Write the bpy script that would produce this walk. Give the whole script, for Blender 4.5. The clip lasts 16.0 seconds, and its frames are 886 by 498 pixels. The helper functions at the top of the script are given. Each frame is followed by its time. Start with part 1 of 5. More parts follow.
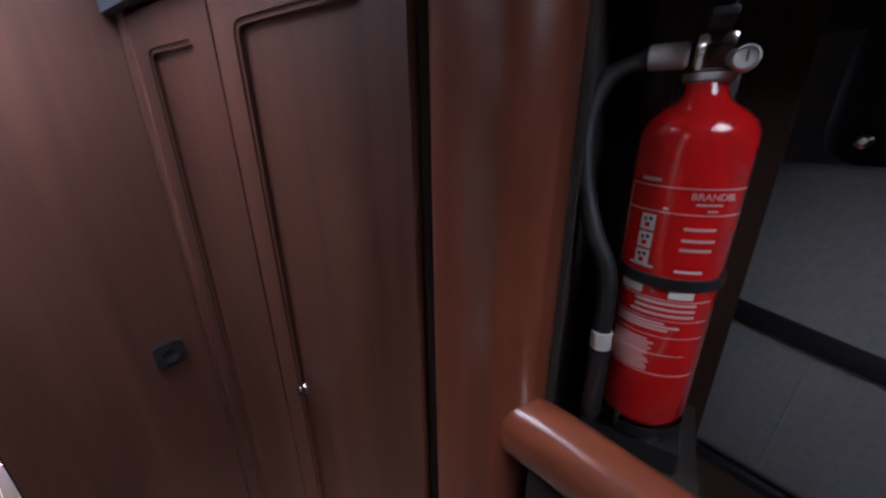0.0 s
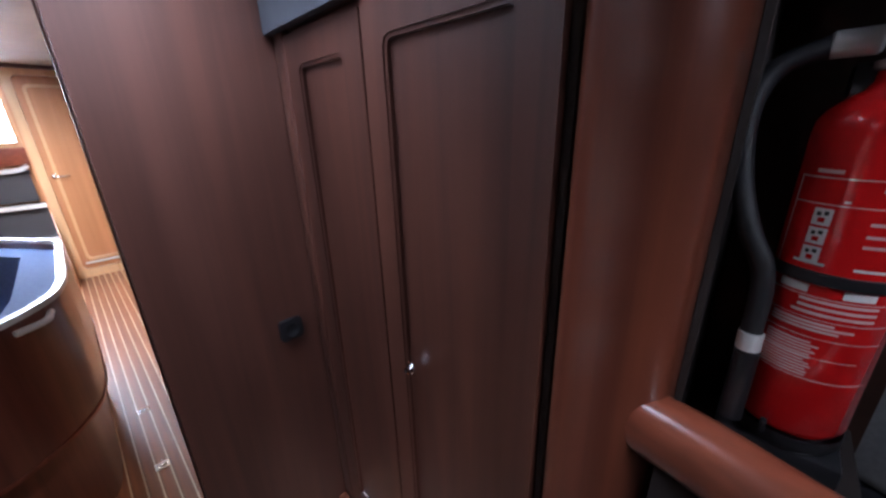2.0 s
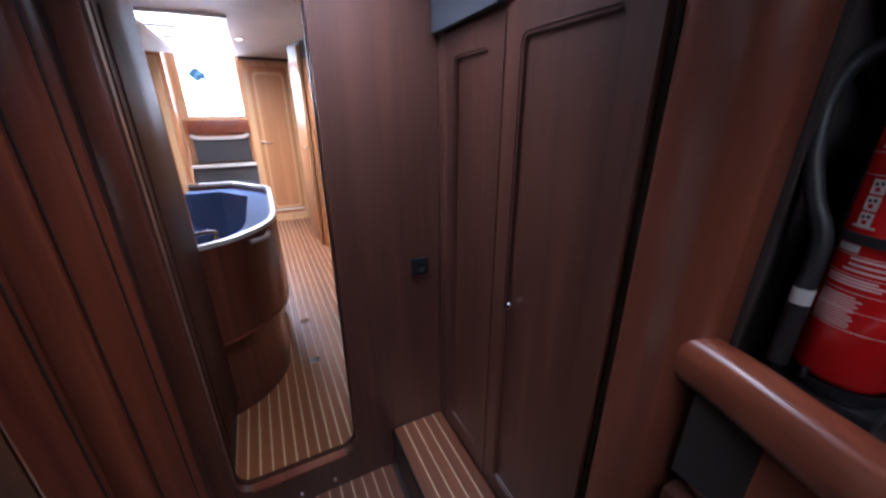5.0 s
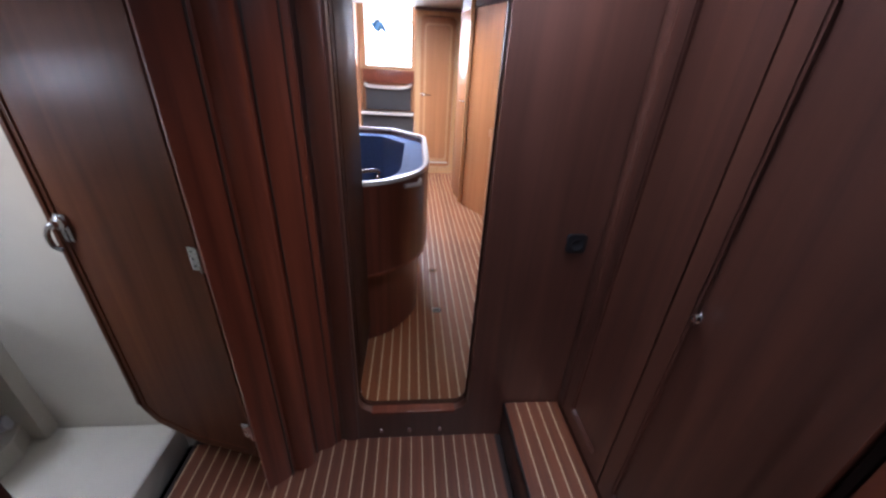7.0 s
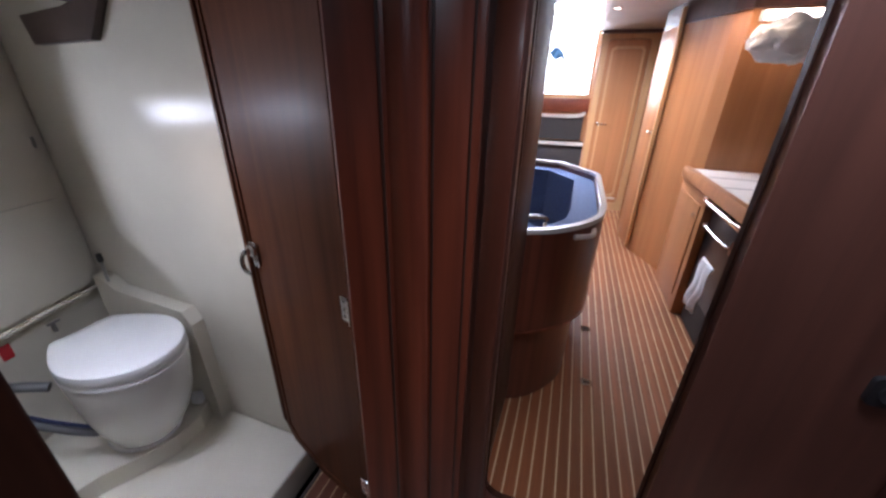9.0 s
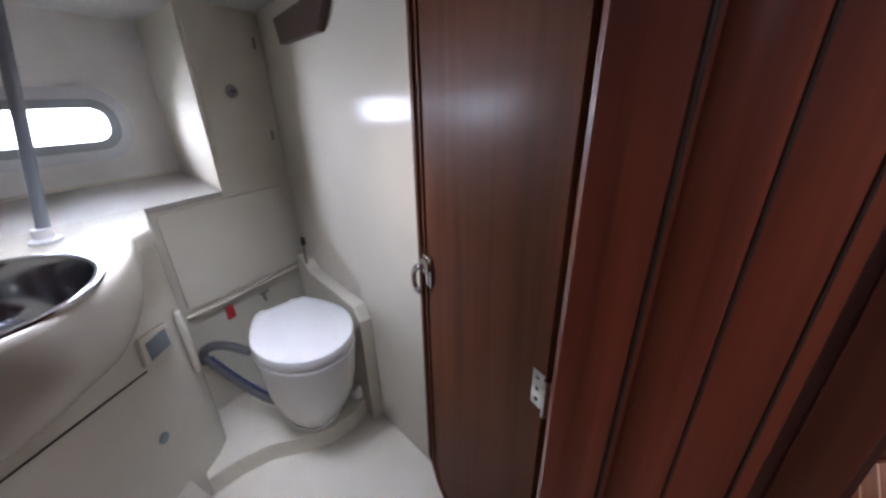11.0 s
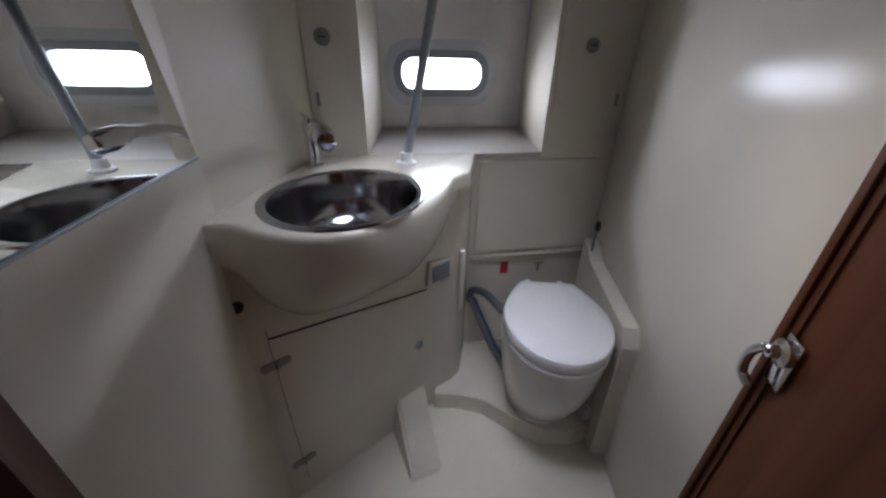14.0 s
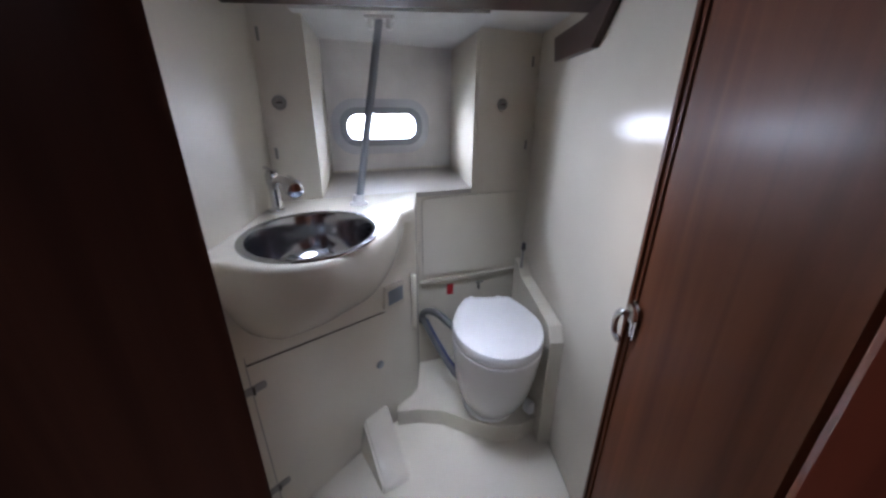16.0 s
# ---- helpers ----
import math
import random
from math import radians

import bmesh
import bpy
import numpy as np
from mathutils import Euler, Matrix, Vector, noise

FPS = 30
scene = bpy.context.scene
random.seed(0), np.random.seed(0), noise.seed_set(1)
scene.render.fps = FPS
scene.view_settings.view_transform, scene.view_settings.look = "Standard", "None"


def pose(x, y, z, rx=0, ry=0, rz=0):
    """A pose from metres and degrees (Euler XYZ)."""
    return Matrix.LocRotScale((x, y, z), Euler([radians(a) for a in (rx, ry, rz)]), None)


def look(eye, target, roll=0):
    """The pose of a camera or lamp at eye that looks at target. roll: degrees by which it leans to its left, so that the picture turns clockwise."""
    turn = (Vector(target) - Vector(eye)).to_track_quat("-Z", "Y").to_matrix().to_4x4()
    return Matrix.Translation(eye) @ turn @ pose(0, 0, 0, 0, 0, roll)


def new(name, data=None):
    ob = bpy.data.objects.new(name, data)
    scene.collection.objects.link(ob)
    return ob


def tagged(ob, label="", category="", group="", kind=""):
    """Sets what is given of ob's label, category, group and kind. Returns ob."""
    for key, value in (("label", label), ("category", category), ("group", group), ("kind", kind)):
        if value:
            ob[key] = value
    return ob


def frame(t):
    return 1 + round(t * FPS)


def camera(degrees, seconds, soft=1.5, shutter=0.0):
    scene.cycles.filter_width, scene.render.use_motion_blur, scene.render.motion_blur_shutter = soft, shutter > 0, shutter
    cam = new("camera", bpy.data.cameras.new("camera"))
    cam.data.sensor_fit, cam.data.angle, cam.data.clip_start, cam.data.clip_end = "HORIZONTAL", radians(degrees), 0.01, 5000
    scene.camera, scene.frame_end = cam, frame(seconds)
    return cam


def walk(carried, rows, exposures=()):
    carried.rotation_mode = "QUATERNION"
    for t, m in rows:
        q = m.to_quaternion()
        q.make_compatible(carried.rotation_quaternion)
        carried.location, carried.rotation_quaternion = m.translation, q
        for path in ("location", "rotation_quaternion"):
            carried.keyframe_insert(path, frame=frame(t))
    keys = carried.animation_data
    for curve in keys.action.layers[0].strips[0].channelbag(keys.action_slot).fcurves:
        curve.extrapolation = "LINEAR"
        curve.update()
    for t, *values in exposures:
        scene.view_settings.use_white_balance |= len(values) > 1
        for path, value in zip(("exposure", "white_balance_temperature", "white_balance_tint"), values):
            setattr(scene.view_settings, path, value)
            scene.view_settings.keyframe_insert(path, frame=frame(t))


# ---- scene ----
cam = camera(102.7, 16.0, soft=2.7)
# seconds, eye, turn about x, y, z
ROWS = [
    (0, 1.602, 0.934, 1.516, 69.93, 0.57, -57.38),
    (0.5, 1.558, 0.896, 1.511, 69.88, 0.91, -51.82),
    (1, 1.534, 0.904, 1.510, 70.93, 1.22, -48.20),
    (1.5, 1.524, 0.948, 1.514, 71.25, 0.98, -47.35),
    (2, 1.514, 0.987, 1.509, 70.77, 1.51, -46.97),
    (2.5, 1.514, 0.995, 1.504, 69.00, 1.91, -43.12),
    (3, 1.508, 0.927, 1.508, 69.62, 1.22, -37.26),
    (3.5, 1.489, 0.877, 1.503, 69.16, 0.49, -33.55),
    (6, 1.335, 0.800, 1.480, 67.85, -0.39, -17.63),
    (6.5, 1.324, 0.854, 1.455, 64.48, -1.47, -10.45),
    (7, 1.319, 0.932, 1.444, 63.19, -2.79, -4.41),
    (7.5, 1.286, 0.991, 1.445, 63.59, -2.08, 0.84),
    (8, 1.246, 1.027, 1.462, 64.90, -1.07, 5.21),
    (8.5, 1.228, 1.091, 1.466, 65.97, -0.77, 10.80),
    (9, 1.218, 1.180, 1.465, 65.93, -1.17, 19.67),
    (11.5, 0.907, 1.409, 1.397, 66.50, 0.86, 55.02),
    (12, 0.863, 1.426, 1.403, 65.94, 0.21, 65.73),
    (12.5, 0.810, 1.457, 1.391, 64.70, 0.62, 75.36),
    (13, 0.782, 1.455, 1.385, 64.38, -0.02, 85.07),
    (13.5, 0.777, 1.438, 1.372, 64.02, -1.27, 91.69),
    (14, 0.783, 1.451, 1.367, 62.27, -1.03, 95.38),
    (14.5, 0.799, 1.449, 1.381, 62.81, -0.17, 94.20),
    (15, 0.860, 1.430, 1.395, 65.75, -0.03, 90.25),
    (15.5, 0.904, 1.438, 1.403, 66.52, -1.13, 87.48),
    (16, 0.975, 1.442, 1.422, 67.97, -0.39, 85.46),
]
EXPOSURES = [(t, e, k, g) for t, e, k, g in ((0.0, 0.35, 5850, 19), (3.5, 0.2, 5550, 20), (6.0, 0.05, 5750, 22), (9.0, 0.0, 6050, 24), (11.5, 0.3, 6050, 23), (12.5, 0.0, 6050, 22),
                                                (13.5, -0.4, 6200, 21), (14.5, -0.6, 6200, 21), (15.0, -0.35, 6100, 22), (16.0, 0.1, 5900, 22))]
walk(cam, [(t, pose(x, y, z, a, b, c)) for t, x, y, z, a, b, c in ROWS], EXPOSURES)

# ---------------------------------------------------------------- light
SUN_ELEV, SUN_ROT = 50.0, 200.0
world = bpy.data.worlds.new("sky")
scene.world = world
world.use_nodes = True
wn = world.node_tree
sky = wn.nodes.new("ShaderNodeTexSky")
sky.sky_type = "NISHITA"
sky.sun_disc = False
sky.sun_elevation, sky.sun_rotation = radians(SUN_ELEV), radians(SUN_ROT)
sky.air_density, sky.dust_density = 1.0, 3.0
wn.links.new(sky.outputs[0], wn.nodes["Background"].inputs[0])
wn.nodes["Background"].inputs[1].default_value = 0.15


def sun_lamp():
    d = bpy.data.lights.new("sun", "SUN")
    d.energy, d.angle, d.color = 1.2, radians(12), (1.0, 0.96, 0.9)
    ob = new("sun", d)
    ob.matrix_world = pose(0, 0, 6, 90 - SUN_ELEV, 0, 180 - SUN_ROT)
    return ob


sun_lamp()


def area(name, eye, target, sx, sy, watts, colour=(1, 1, 1), spread=180):
    d = bpy.data.lights.new(name, "AREA")
    d.shape, d.size, d.size_y, d.energy, d.color = "RECTANGLE", sx, sy, watts, colour
    d.spread = radians(spread)
    ob = new(name, d)
    ob.matrix_world = look(eye, target)
    return ob


def spot_down(name, x, y, z, watts, colour):
    d = bpy.data.lights.new(name, "SPOT")
    d.energy, d.spot_size, d.spot_blend, d.shadow_soft_size, d.color = watts, radians(140), 0.6, 0.03, colour
    ob = new(name, d)
    ob.matrix_world = look((x, y, z), (x, y + 0.001, 0))
    return ob


DAY = (0.84, 0.93, 1.0)
WARM = (1.0, 0.76, 0.48)
area("companionway_daylight", (0.98, 6.98, 1.98), (1.1, 4.0, 0.7), 0.62, 0.95, 52, DAY)
area("saloon_hatch_daylight", (1.025, 5.02, 2.235), (1.025, 5.02, 0), 0.52, 1.45, 76, DAY)
area("portlight_daylight", (-0.945, 1.258, 1.345), (0.3, 1.64, 0.82), 0.42, 0.17, 15.5, DAY)
# added overhead source, unseen; brightens the heads floor and toilet
area("heads_added_daylight", (0.05, 1.45, 1.88), (-0.12, 1.48, 0), 0.32, 0.32, 3.1, DAY, 84)
# added lamp in an unseen hatch, set close to brighten the bulkhead's top
area("cabin_added_daylight", (1.62, 1.70, 2.055), (1.62, 1.72, 0), 0.38, 0.38, 5.8, DAY, 115)
area("fore_hatch_daylight", (1.56, 0.35, 2.055), (1.56, 0.55, 0), 0.46, 0.46, 3.2, DAY)
spot_down("ceiling_spot_light", 1.405, 5.18, 2.14, 32, WARM)
spot_down("ceiling_spot_light", 2.02, 4.30, 2.14, 15, WARM)
area("galley_strip_light", (2.47, 4.405, 1.955), (2.4, 3.6, 1.0), 0.40, 0.04, 4, (1.0, 0.9, 0.78))


# ---------------------------------------------------------------- materials
def mat(name, colour, rough=0.5, metal=0.0, coat=0.0, second=None, scale=(1, 1, 1), detail=4.0, bump=0.0, bump_scale=200.0,
        mix=0.5, spots=0.0, rand=0.0, kind="noise", coat_rough=0.08, spec=0.5):
    """A surface: base colour mixed with a second one by stretched noise, a broad stain, random lightness a piece, fine relief."""
    m = bpy.data.materials.new(name)
    m.use_nodes = True
    nt = m.node_tree
    b = nt.nodes["Principled BSDF"]
    b.inputs["Roughness"].default_value = rough
    b.inputs["Metallic"].default_value = metal
    b.inputs["Specular IOR Level"].default_value = spec
    b.inputs["Coat Weight"].default_value = coat
    b.inputs["Coat Roughness"].default_value = coat_rough
    N, L = nt.nodes.new, nt.links.new
    tc = N("ShaderNodeTexCoord")
    mp = N("ShaderNodeMapping")
    mp.inputs["Scale"].default_value = scale
    L(tc.outputs["Object"], mp.inputs[0])
    second = second or tuple(c * 0.85 for c in colour)
    n1 = N("ShaderNodeTexNoise")
    n1.inputs["Scale"].default_value = 1.0
    n1.inputs["Detail"].default_value = detail
    n1.inputs["Distortion"].default_value = 0.6 if kind == "wood" else 0.0
    L(mp.outputs[0], n1.inputs["Vector"])
    ramp = N("ShaderNodeValToRGB")
    ramp.color_ramp.elements[0].position = 0.5 - 0.38 * mix
    ramp.color_ramp.elements[1].position = 0.5 + 0.38 * mix
    ramp.color_ramp.elements[0].color = (*second, 1)
    ramp.color_ramp.elements[1].color = (*colour, 1)
    L(n1.outputs["Fac"], ramp.inputs[0])
    out = ramp.outputs[0]
    # broad, slow variation
    n2 = N("ShaderNodeTexNoise")
    n2.inputs["Scale"].default_value = 2.3
    n2.inputs["Detail"].default_value = 3.0
    if kind == "wood":      # broad bands along the grain
        n2.inputs["Scale"].default_value = 0.28
        L(mp.outputs[0], n2.inputs["Vector"])
        spots += 0.14
    else:
        L(tc.outputs["Object"], n2.inputs["Vector"])
    hs = N("ShaderNodeHueSaturation")
    mr = N("ShaderNodeMapRange")
    mr.inputs[3].default_value, mr.inputs[4].default_value = 1 - 0.16 - spots, 1 + 0.16 + spots
    L(n2.outputs["Fac"], mr.inputs[0])
    val = mr.outputs[0]
    if rand:
        oi = N("ShaderNodeObjectInfo")
        r2 = N("ShaderNodeMapRange")
        r2.inputs[3].default_value, r2.inputs[4].default_value = 1 - rand, 1 + rand
        L(oi.outputs["Random"], r2.inputs[0])
        mu = N("ShaderNodeMath")
        mu.operation = "MULTIPLY"
        L(val, mu.inputs[0])
        L(r2.outputs[0], mu.inputs[1])
        val = mu.outputs[0]
    L(val, hs.inputs["Value"])
    L(out, hs.inputs["Color"])
    L(hs.outputs[0], b.inputs["Base Color"])
    # roughness wanders a little
    rr = N("ShaderNodeMapRange")
    rr.inputs[3].default_value, rr.inputs[4].default_value = max(0.02, rough * 0.8), min(1.0, rough * 1.25)
    L(n2.outputs["Fac"], rr.inputs[0])
    L(rr.outputs[0], b.inputs["Roughness"])
    if bump:
        n3 = N("ShaderNodeTexNoise")
        n3.inputs["Scale"].default_value = bump_scale
        n3.inputs["Detail"].default_value = 2.0
        L((mp if kind == "wood" else tc).outputs[0 if kind == "wood" else "Object"], n3.inputs["Vector"])
        if kind == "wood":
            n3.inputs["Scale"].default_value = 3.0
        bp = N("ShaderNodeBump")
        bp.inputs["Strength"].default_value = bump
        bp.inputs["Distance"].default_value = 0.002
        L(n3.outputs["Fac"], bp.inputs["Height"])
        L(bp.outputs[0], b.inputs["Normal"])
    return m


GRAIN_Z = (24, 24, 0.9)
GRAIN_Y = (45, 2.0, 45)
M = {}
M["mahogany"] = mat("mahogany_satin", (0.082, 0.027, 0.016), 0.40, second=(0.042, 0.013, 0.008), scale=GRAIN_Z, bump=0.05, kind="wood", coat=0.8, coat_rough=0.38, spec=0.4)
# copy of the satin mahogany, lighter and glossier for the light on the bulkhead
M["mahogany_lit"] = mat("mahogany_bulkhead_lit", (0.110, 0.039, 0.026), 0.40, second=(0.060, 0.020, 0.013), scale=GRAIN_Z, bump=0.06, kind="wood", coat=1.0, coat_rough=0.34, spec=0.6)
M["mahogany_door"] = mat("mahogany_aged", (0.125, 0.044, 0.021), 0.45, second=(0.078, 0.027, 0.013), scale=GRAIN_Z, bump=0.04, kind="wood", spec=0.06, coat=0.03, coat_rough=0.2)
# duller, darker mahogany copy: shade on the partition is put into the colour
M["mahogany_partition"] = mat("mahogany_dull_shade", (0.060, 0.023, 0.014), 0.45, second=(0.036, 0.014, 0.009), scale=GRAIN_Z, bump=0.04, kind="wood", spec=0.1)
M["valance"] = mat("grey_blue_vinyl", (0.05, 0.055, 0.068), 0.6, bump=0.2, bump_scale=300)
M["mahogany_gloss"] = mat("mahogany_gloss", (0.165, 0.046, 0.024), 0.33, second=(0.095, 0.025, 0.014), scale=GRAIN_Z, bump=0.04, kind="wood", coat=0.7, coat_rough=0.15)
# brighter copy of the gloss mahogany; the light falling on the post is in its colour
M["mahogany_lit_post"] = mat("mahogany_post_lit", (0.24, 0.055, 0.025), 0.33, second=(0.12, 0.026, 0.013), scale=GRAIN_Z, bump=0.04, kind="wood", coat=0.6, coat_rough=0.2)
M["mahogany_rail"] = mat("mahogany_rail", (0.22, 0.057, 0.028), 0.3, second=(0.14, 0.035, 0.018), scale=(30, 3, 30), bump=0.05, kind="wood", coat=0.3, coat_rough=0.2)
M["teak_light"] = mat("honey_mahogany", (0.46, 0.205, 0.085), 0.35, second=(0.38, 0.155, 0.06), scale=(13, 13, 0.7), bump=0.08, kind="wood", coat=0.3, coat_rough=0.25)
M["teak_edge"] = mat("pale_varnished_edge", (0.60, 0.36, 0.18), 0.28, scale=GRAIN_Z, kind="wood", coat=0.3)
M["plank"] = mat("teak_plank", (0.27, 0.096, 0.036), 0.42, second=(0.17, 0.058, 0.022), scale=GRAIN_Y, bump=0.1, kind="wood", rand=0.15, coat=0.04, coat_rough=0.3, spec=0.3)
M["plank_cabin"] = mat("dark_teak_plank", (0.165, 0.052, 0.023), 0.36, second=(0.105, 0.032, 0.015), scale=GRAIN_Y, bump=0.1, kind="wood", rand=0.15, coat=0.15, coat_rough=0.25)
M["holly"] = mat("holly_strip", (0.70, 0.53, 0.34), 0.35, scale=GRAIN_Y, kind="wood")
M["gelcoat"] = mat("cream_gelcoat", (0.72, 0.68, 0.585), 0.16, second=(0.66, 0.615, 0.515), scale=(1.5, 1.5, 1.5), bump=0.02, bump_scale=12)
M["gelcoat_wall"] = mat("cream_laminate", (0.64, 0.60, 0.51), 0.14, second=(0.57, 0.53, 0.445), spec=0.07, scale=(1.2, 1.2, 1.2), bump=0.015, bump_scale=10)
M["gelcoat_fore"] = mat("cream_moulded_wall", (0.66, 0.615, 0.515), 0.5, second=(0.60, 0.555, 0.455), spec=0.25, scale=(1.2, 1.2, 1.2), bump=0.02, bump_scale=9)
# greyer than the gelcoat: the niche shelf's shade is put into this colour
M["shelf_shaded"] = mat("grey_beige_shelf_shade", (0.47, 0.44, 0.40), 0.45, second=(0.42, 0.39, 0.35), spec=0.2)
M["lining"] = mat("textile_lining", (0.78, 0.76, 0.74), 0.9, scale=(6, 6, 6), bump=0.3, bump_scale=500)
M["ceiling"] = mat("vinyl_headliner", (0.60, 0.60, 0.58), 0.55, scale=(3, 3, 3), bump=0.15, bump_scale=300)
M["porcelain"] = mat("white_porcelain", (0.80, 0.80, 0.78), 0.08, coat=0.4)
M["seat_plastic"] = mat("white_seat_lacquer", (0.84, 0.84, 0.84), 0.22, coat=0.3)
M["chrome"] = mat("chrome", (0.75, 0.75, 0.76), 0.10, metal=1.0, second=(0.68, 0.68, 0.7))
M["steel"] = mat("brushed_steel", (0.46, 0.47, 0.50), 0.15, metal=1.0, scale=(2, 2, 40))
M["alu_pale"] = mat("pale_aluminium", (0.62, 0.64, 0.67), 0.35, metal=0.3)
M["nickel"] = mat("satin_nickel", (0.74, 0.74, 0.73), 0.32, metal=0.45)
M["alu"] = mat("anodised_aluminium", (0.34, 0.37, 0.41), 0.4, metal=0.7)
M["red"] = mat("red_enamel", (0.62, 0.012, 0.012), 0.18, second=(0.55, 0.01, 0.01), coat=0.7, coat_rough=0.05)
M["black"] = mat("black_rubber", (0.012, 0.012, 0.014), 0.5, bump=0.05)
M["black_gloss"] = mat("black_plastic", (0.015, 0.015, 0.017), 0.3)
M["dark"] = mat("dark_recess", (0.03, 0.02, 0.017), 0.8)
M["white_print"] = mat("white_print", (0.75, 0.72, 0.70), 0.4)
M["pink_print"] = mat("faded_white_print", (0.72, 0.45, 0.43), 0.4)
M["grey_cloth"] = mat("grey_canvas", (0.37, 0.365, 0.355), 0.9, second=(0.31, 0.305, 0.298), scale=(120, 120, 120), bump=0.4, bump_scale=700)
M["black_cloth"] = mat("black_webbing", (0.018, 0.018, 0.022), 0.7, bump=0.3, bump_scale=600)
M["blue_cloth"] = mat("blue_upholstery", (0.095, 0.155, 0.31), 0.9, second=(0.075, 0.12, 0.25), scale=(60, 60, 60), bump=0.4, bump_scale=600)
M["white_trim"] = mat("pale_edge_trim", (0.72, 0.68, 0.62), 0.3)
M["step_dark"] = mat("dark_step_tread", (0.05, 0.045, 0.045), 0.6)
M["white_paint"] = mat("white_paint", (0.8, 0.8, 0.79), 0.4)
M["outside"] = mat("white_cockpit_gelcoat", (0.82, 0.83, 0.84), 0.4)
M["blue_tarp"] = mat("blue_tarpaulin", (0.10, 0.32, 0.62), 0.6)
M["bag"] = mat("white_plastic_bag", (0.80, 0.83, 0.88), 0.4, bump=0.3, bump_scale=40)
M["hose_grey"] = mat("grey_hose", (0.12, 0.12, 0.125), 0.45)
M["hose_blue"] = mat("blue_hose", (0.02, 0.035, 0.11), 0.4)
M["vent_grey"] = mat("grey_vent_louvre", (0.24, 0.27, 0.31), 0.5)
M["sticker_red"] = mat("red_sticker", (0.55, 0.03, 0.04), 0.4)
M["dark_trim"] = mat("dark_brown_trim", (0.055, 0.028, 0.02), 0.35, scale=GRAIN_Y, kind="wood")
M["grey_knob"] = mat("grey_turn_button", (0.28, 0.27, 0.25), 0.4)


def glass_mat():
    m = bpy.data.materials.new("clear_acrylic")
    m.use_nodes = True
    b = m.node_tree.nodes["Principled BSDF"]
    b.inputs["Base Color"].default_value = (0.9, 0.95, 0.97, 1)
    b.inputs["Transmission Weight"].default_value = 1.0
    b.inputs["Roughness"].default_value = 0.02
    b.inputs["IOR"].default_value = 1.45
    return m


def glow_mat(name, colour, strength):
    m = bpy.data.materials.new(name)
    m.use_nodes = True
    b = m.node_tree.nodes["Principled BSDF"]
    b.inputs["Base Color"].default_value = (*colour, 1)
    b.inputs["Emission Color"].default_value = (*colour, 1)
    b.inputs["Emission Strength"].default_value = strength
    return m


def mirror_mat():
    m = bpy.data.materials.new("mirror_silver")
    m.use_nodes = True
    b = m.node_tree.nodes["Principled BSDF"]
    b.inputs["Base Color"].default_value = (0.86, 0.88, 0.87, 1)
    b.inputs["Metallic"].default_value = 1.0
    b.inputs["Roughness"].default_value = 0.015
    return m


M["glass"] = glass_mat()
M["mirror"] = mirror_mat()
M["daylight"] = glow_mat("bright_overcast_distance", (0.97, 0.99, 1.0), 6.0)
M["lamp_glow"] = glow_mat("lamp_diffuser", (1.0, 0.9, 0.75), 12.0)


# ---------------------------------------------------------------- mesh helpers
def finish(bm, name, material, smooth=False):
    me = bpy.data.meshes.new(name)
    bmesh.ops.recalc_face_normals(bm, faces=bm.faces[:])
    bm.to_mesh(me)
    bm.free()
    me.materials.append(M[material])
    if smooth:
        for p in me.polygons:
            p.use_smooth = True
        me.set_sharp_from_angle(angle=radians(38))
    return me


def thing(name, label, category, group="", kind="", at=(0, 0, 0)):
    ob = new(name)
    ob.empty_display_size = 0.05
    ob.location = at
    return tagged(ob, label, category, group, kind)


def part(name, bm, material, parent=None, label="", smooth=True):
    ob = new(name, finish(bm, name, material, smooth))
    if parent is not None:
        ob.parent = parent
        ob.matrix_parent_inverse = Matrix.Translation(-parent.location) if parent.type == "EMPTY" else Matrix()
    if label:
        ob["label"] = label
    return ob


def solo(name, bm, material, label, category, group="", kind="", smooth=True):
    return tagged(part(name, bm, material, None, "", smooth), label, category, group, kind)


def add_box(bm, lo, hi, bevel=0.0, seg=2, turn=None):
    g = bmesh.ops.create_cube(bm, size=1)["verts"]
    c = [(a + b) / 2 for a, b in zip(lo, hi)]
    s = [abs(b - a) for a, b in zip(lo, hi)]
    bmesh.ops.transform(bm, matrix=Matrix.LocRotScale(c, None, s), verts=g)
    if bevel:
        edges = list({e for v in g for e in v.link_edges})
        r = bmesh.ops.bevel(bm, geom=edges, offset=bevel, segments=seg, affect="EDGES", profile=0.5)
        g = list({v for f in r["faces"] for v in f.verts} | {v for v in g if v.is_valid})
    if turn is not None:
        bmesh.ops.transform(bm, matrix=turn, verts=g)
    return bm


def box(lo, hi, bevel=0.0, seg=2, turn=None):
    return add_box(bmesh.new(), lo, hi, bevel, seg, turn)


def prism(points, z0, z1, axis="z", bm=None):
    """A closed outline pushed from z0 to z1 along an axis. Outline in (x, y), (x, z) for y, or (y, z) for x."""
    bm = bm or bmesh.new()
    def at(p, h):
        return {"z": (p[0], p[1], h), "y": (p[0], h, p[1]), "x": (h, p[0], p[1])}[axis]
    a = [bm.verts.new(at(p, z0)) for p in points]
    b = [bm.verts.new(at(p, z1)) for p in points]
    bm.faces.new(a)
    bm.faces.new(b[::-1])
    n = len(points)
    for i in range(n):
        bm.faces.new((a[i], b[i], b[(i + 1) % n], a[(i + 1) % n]))
    return bm


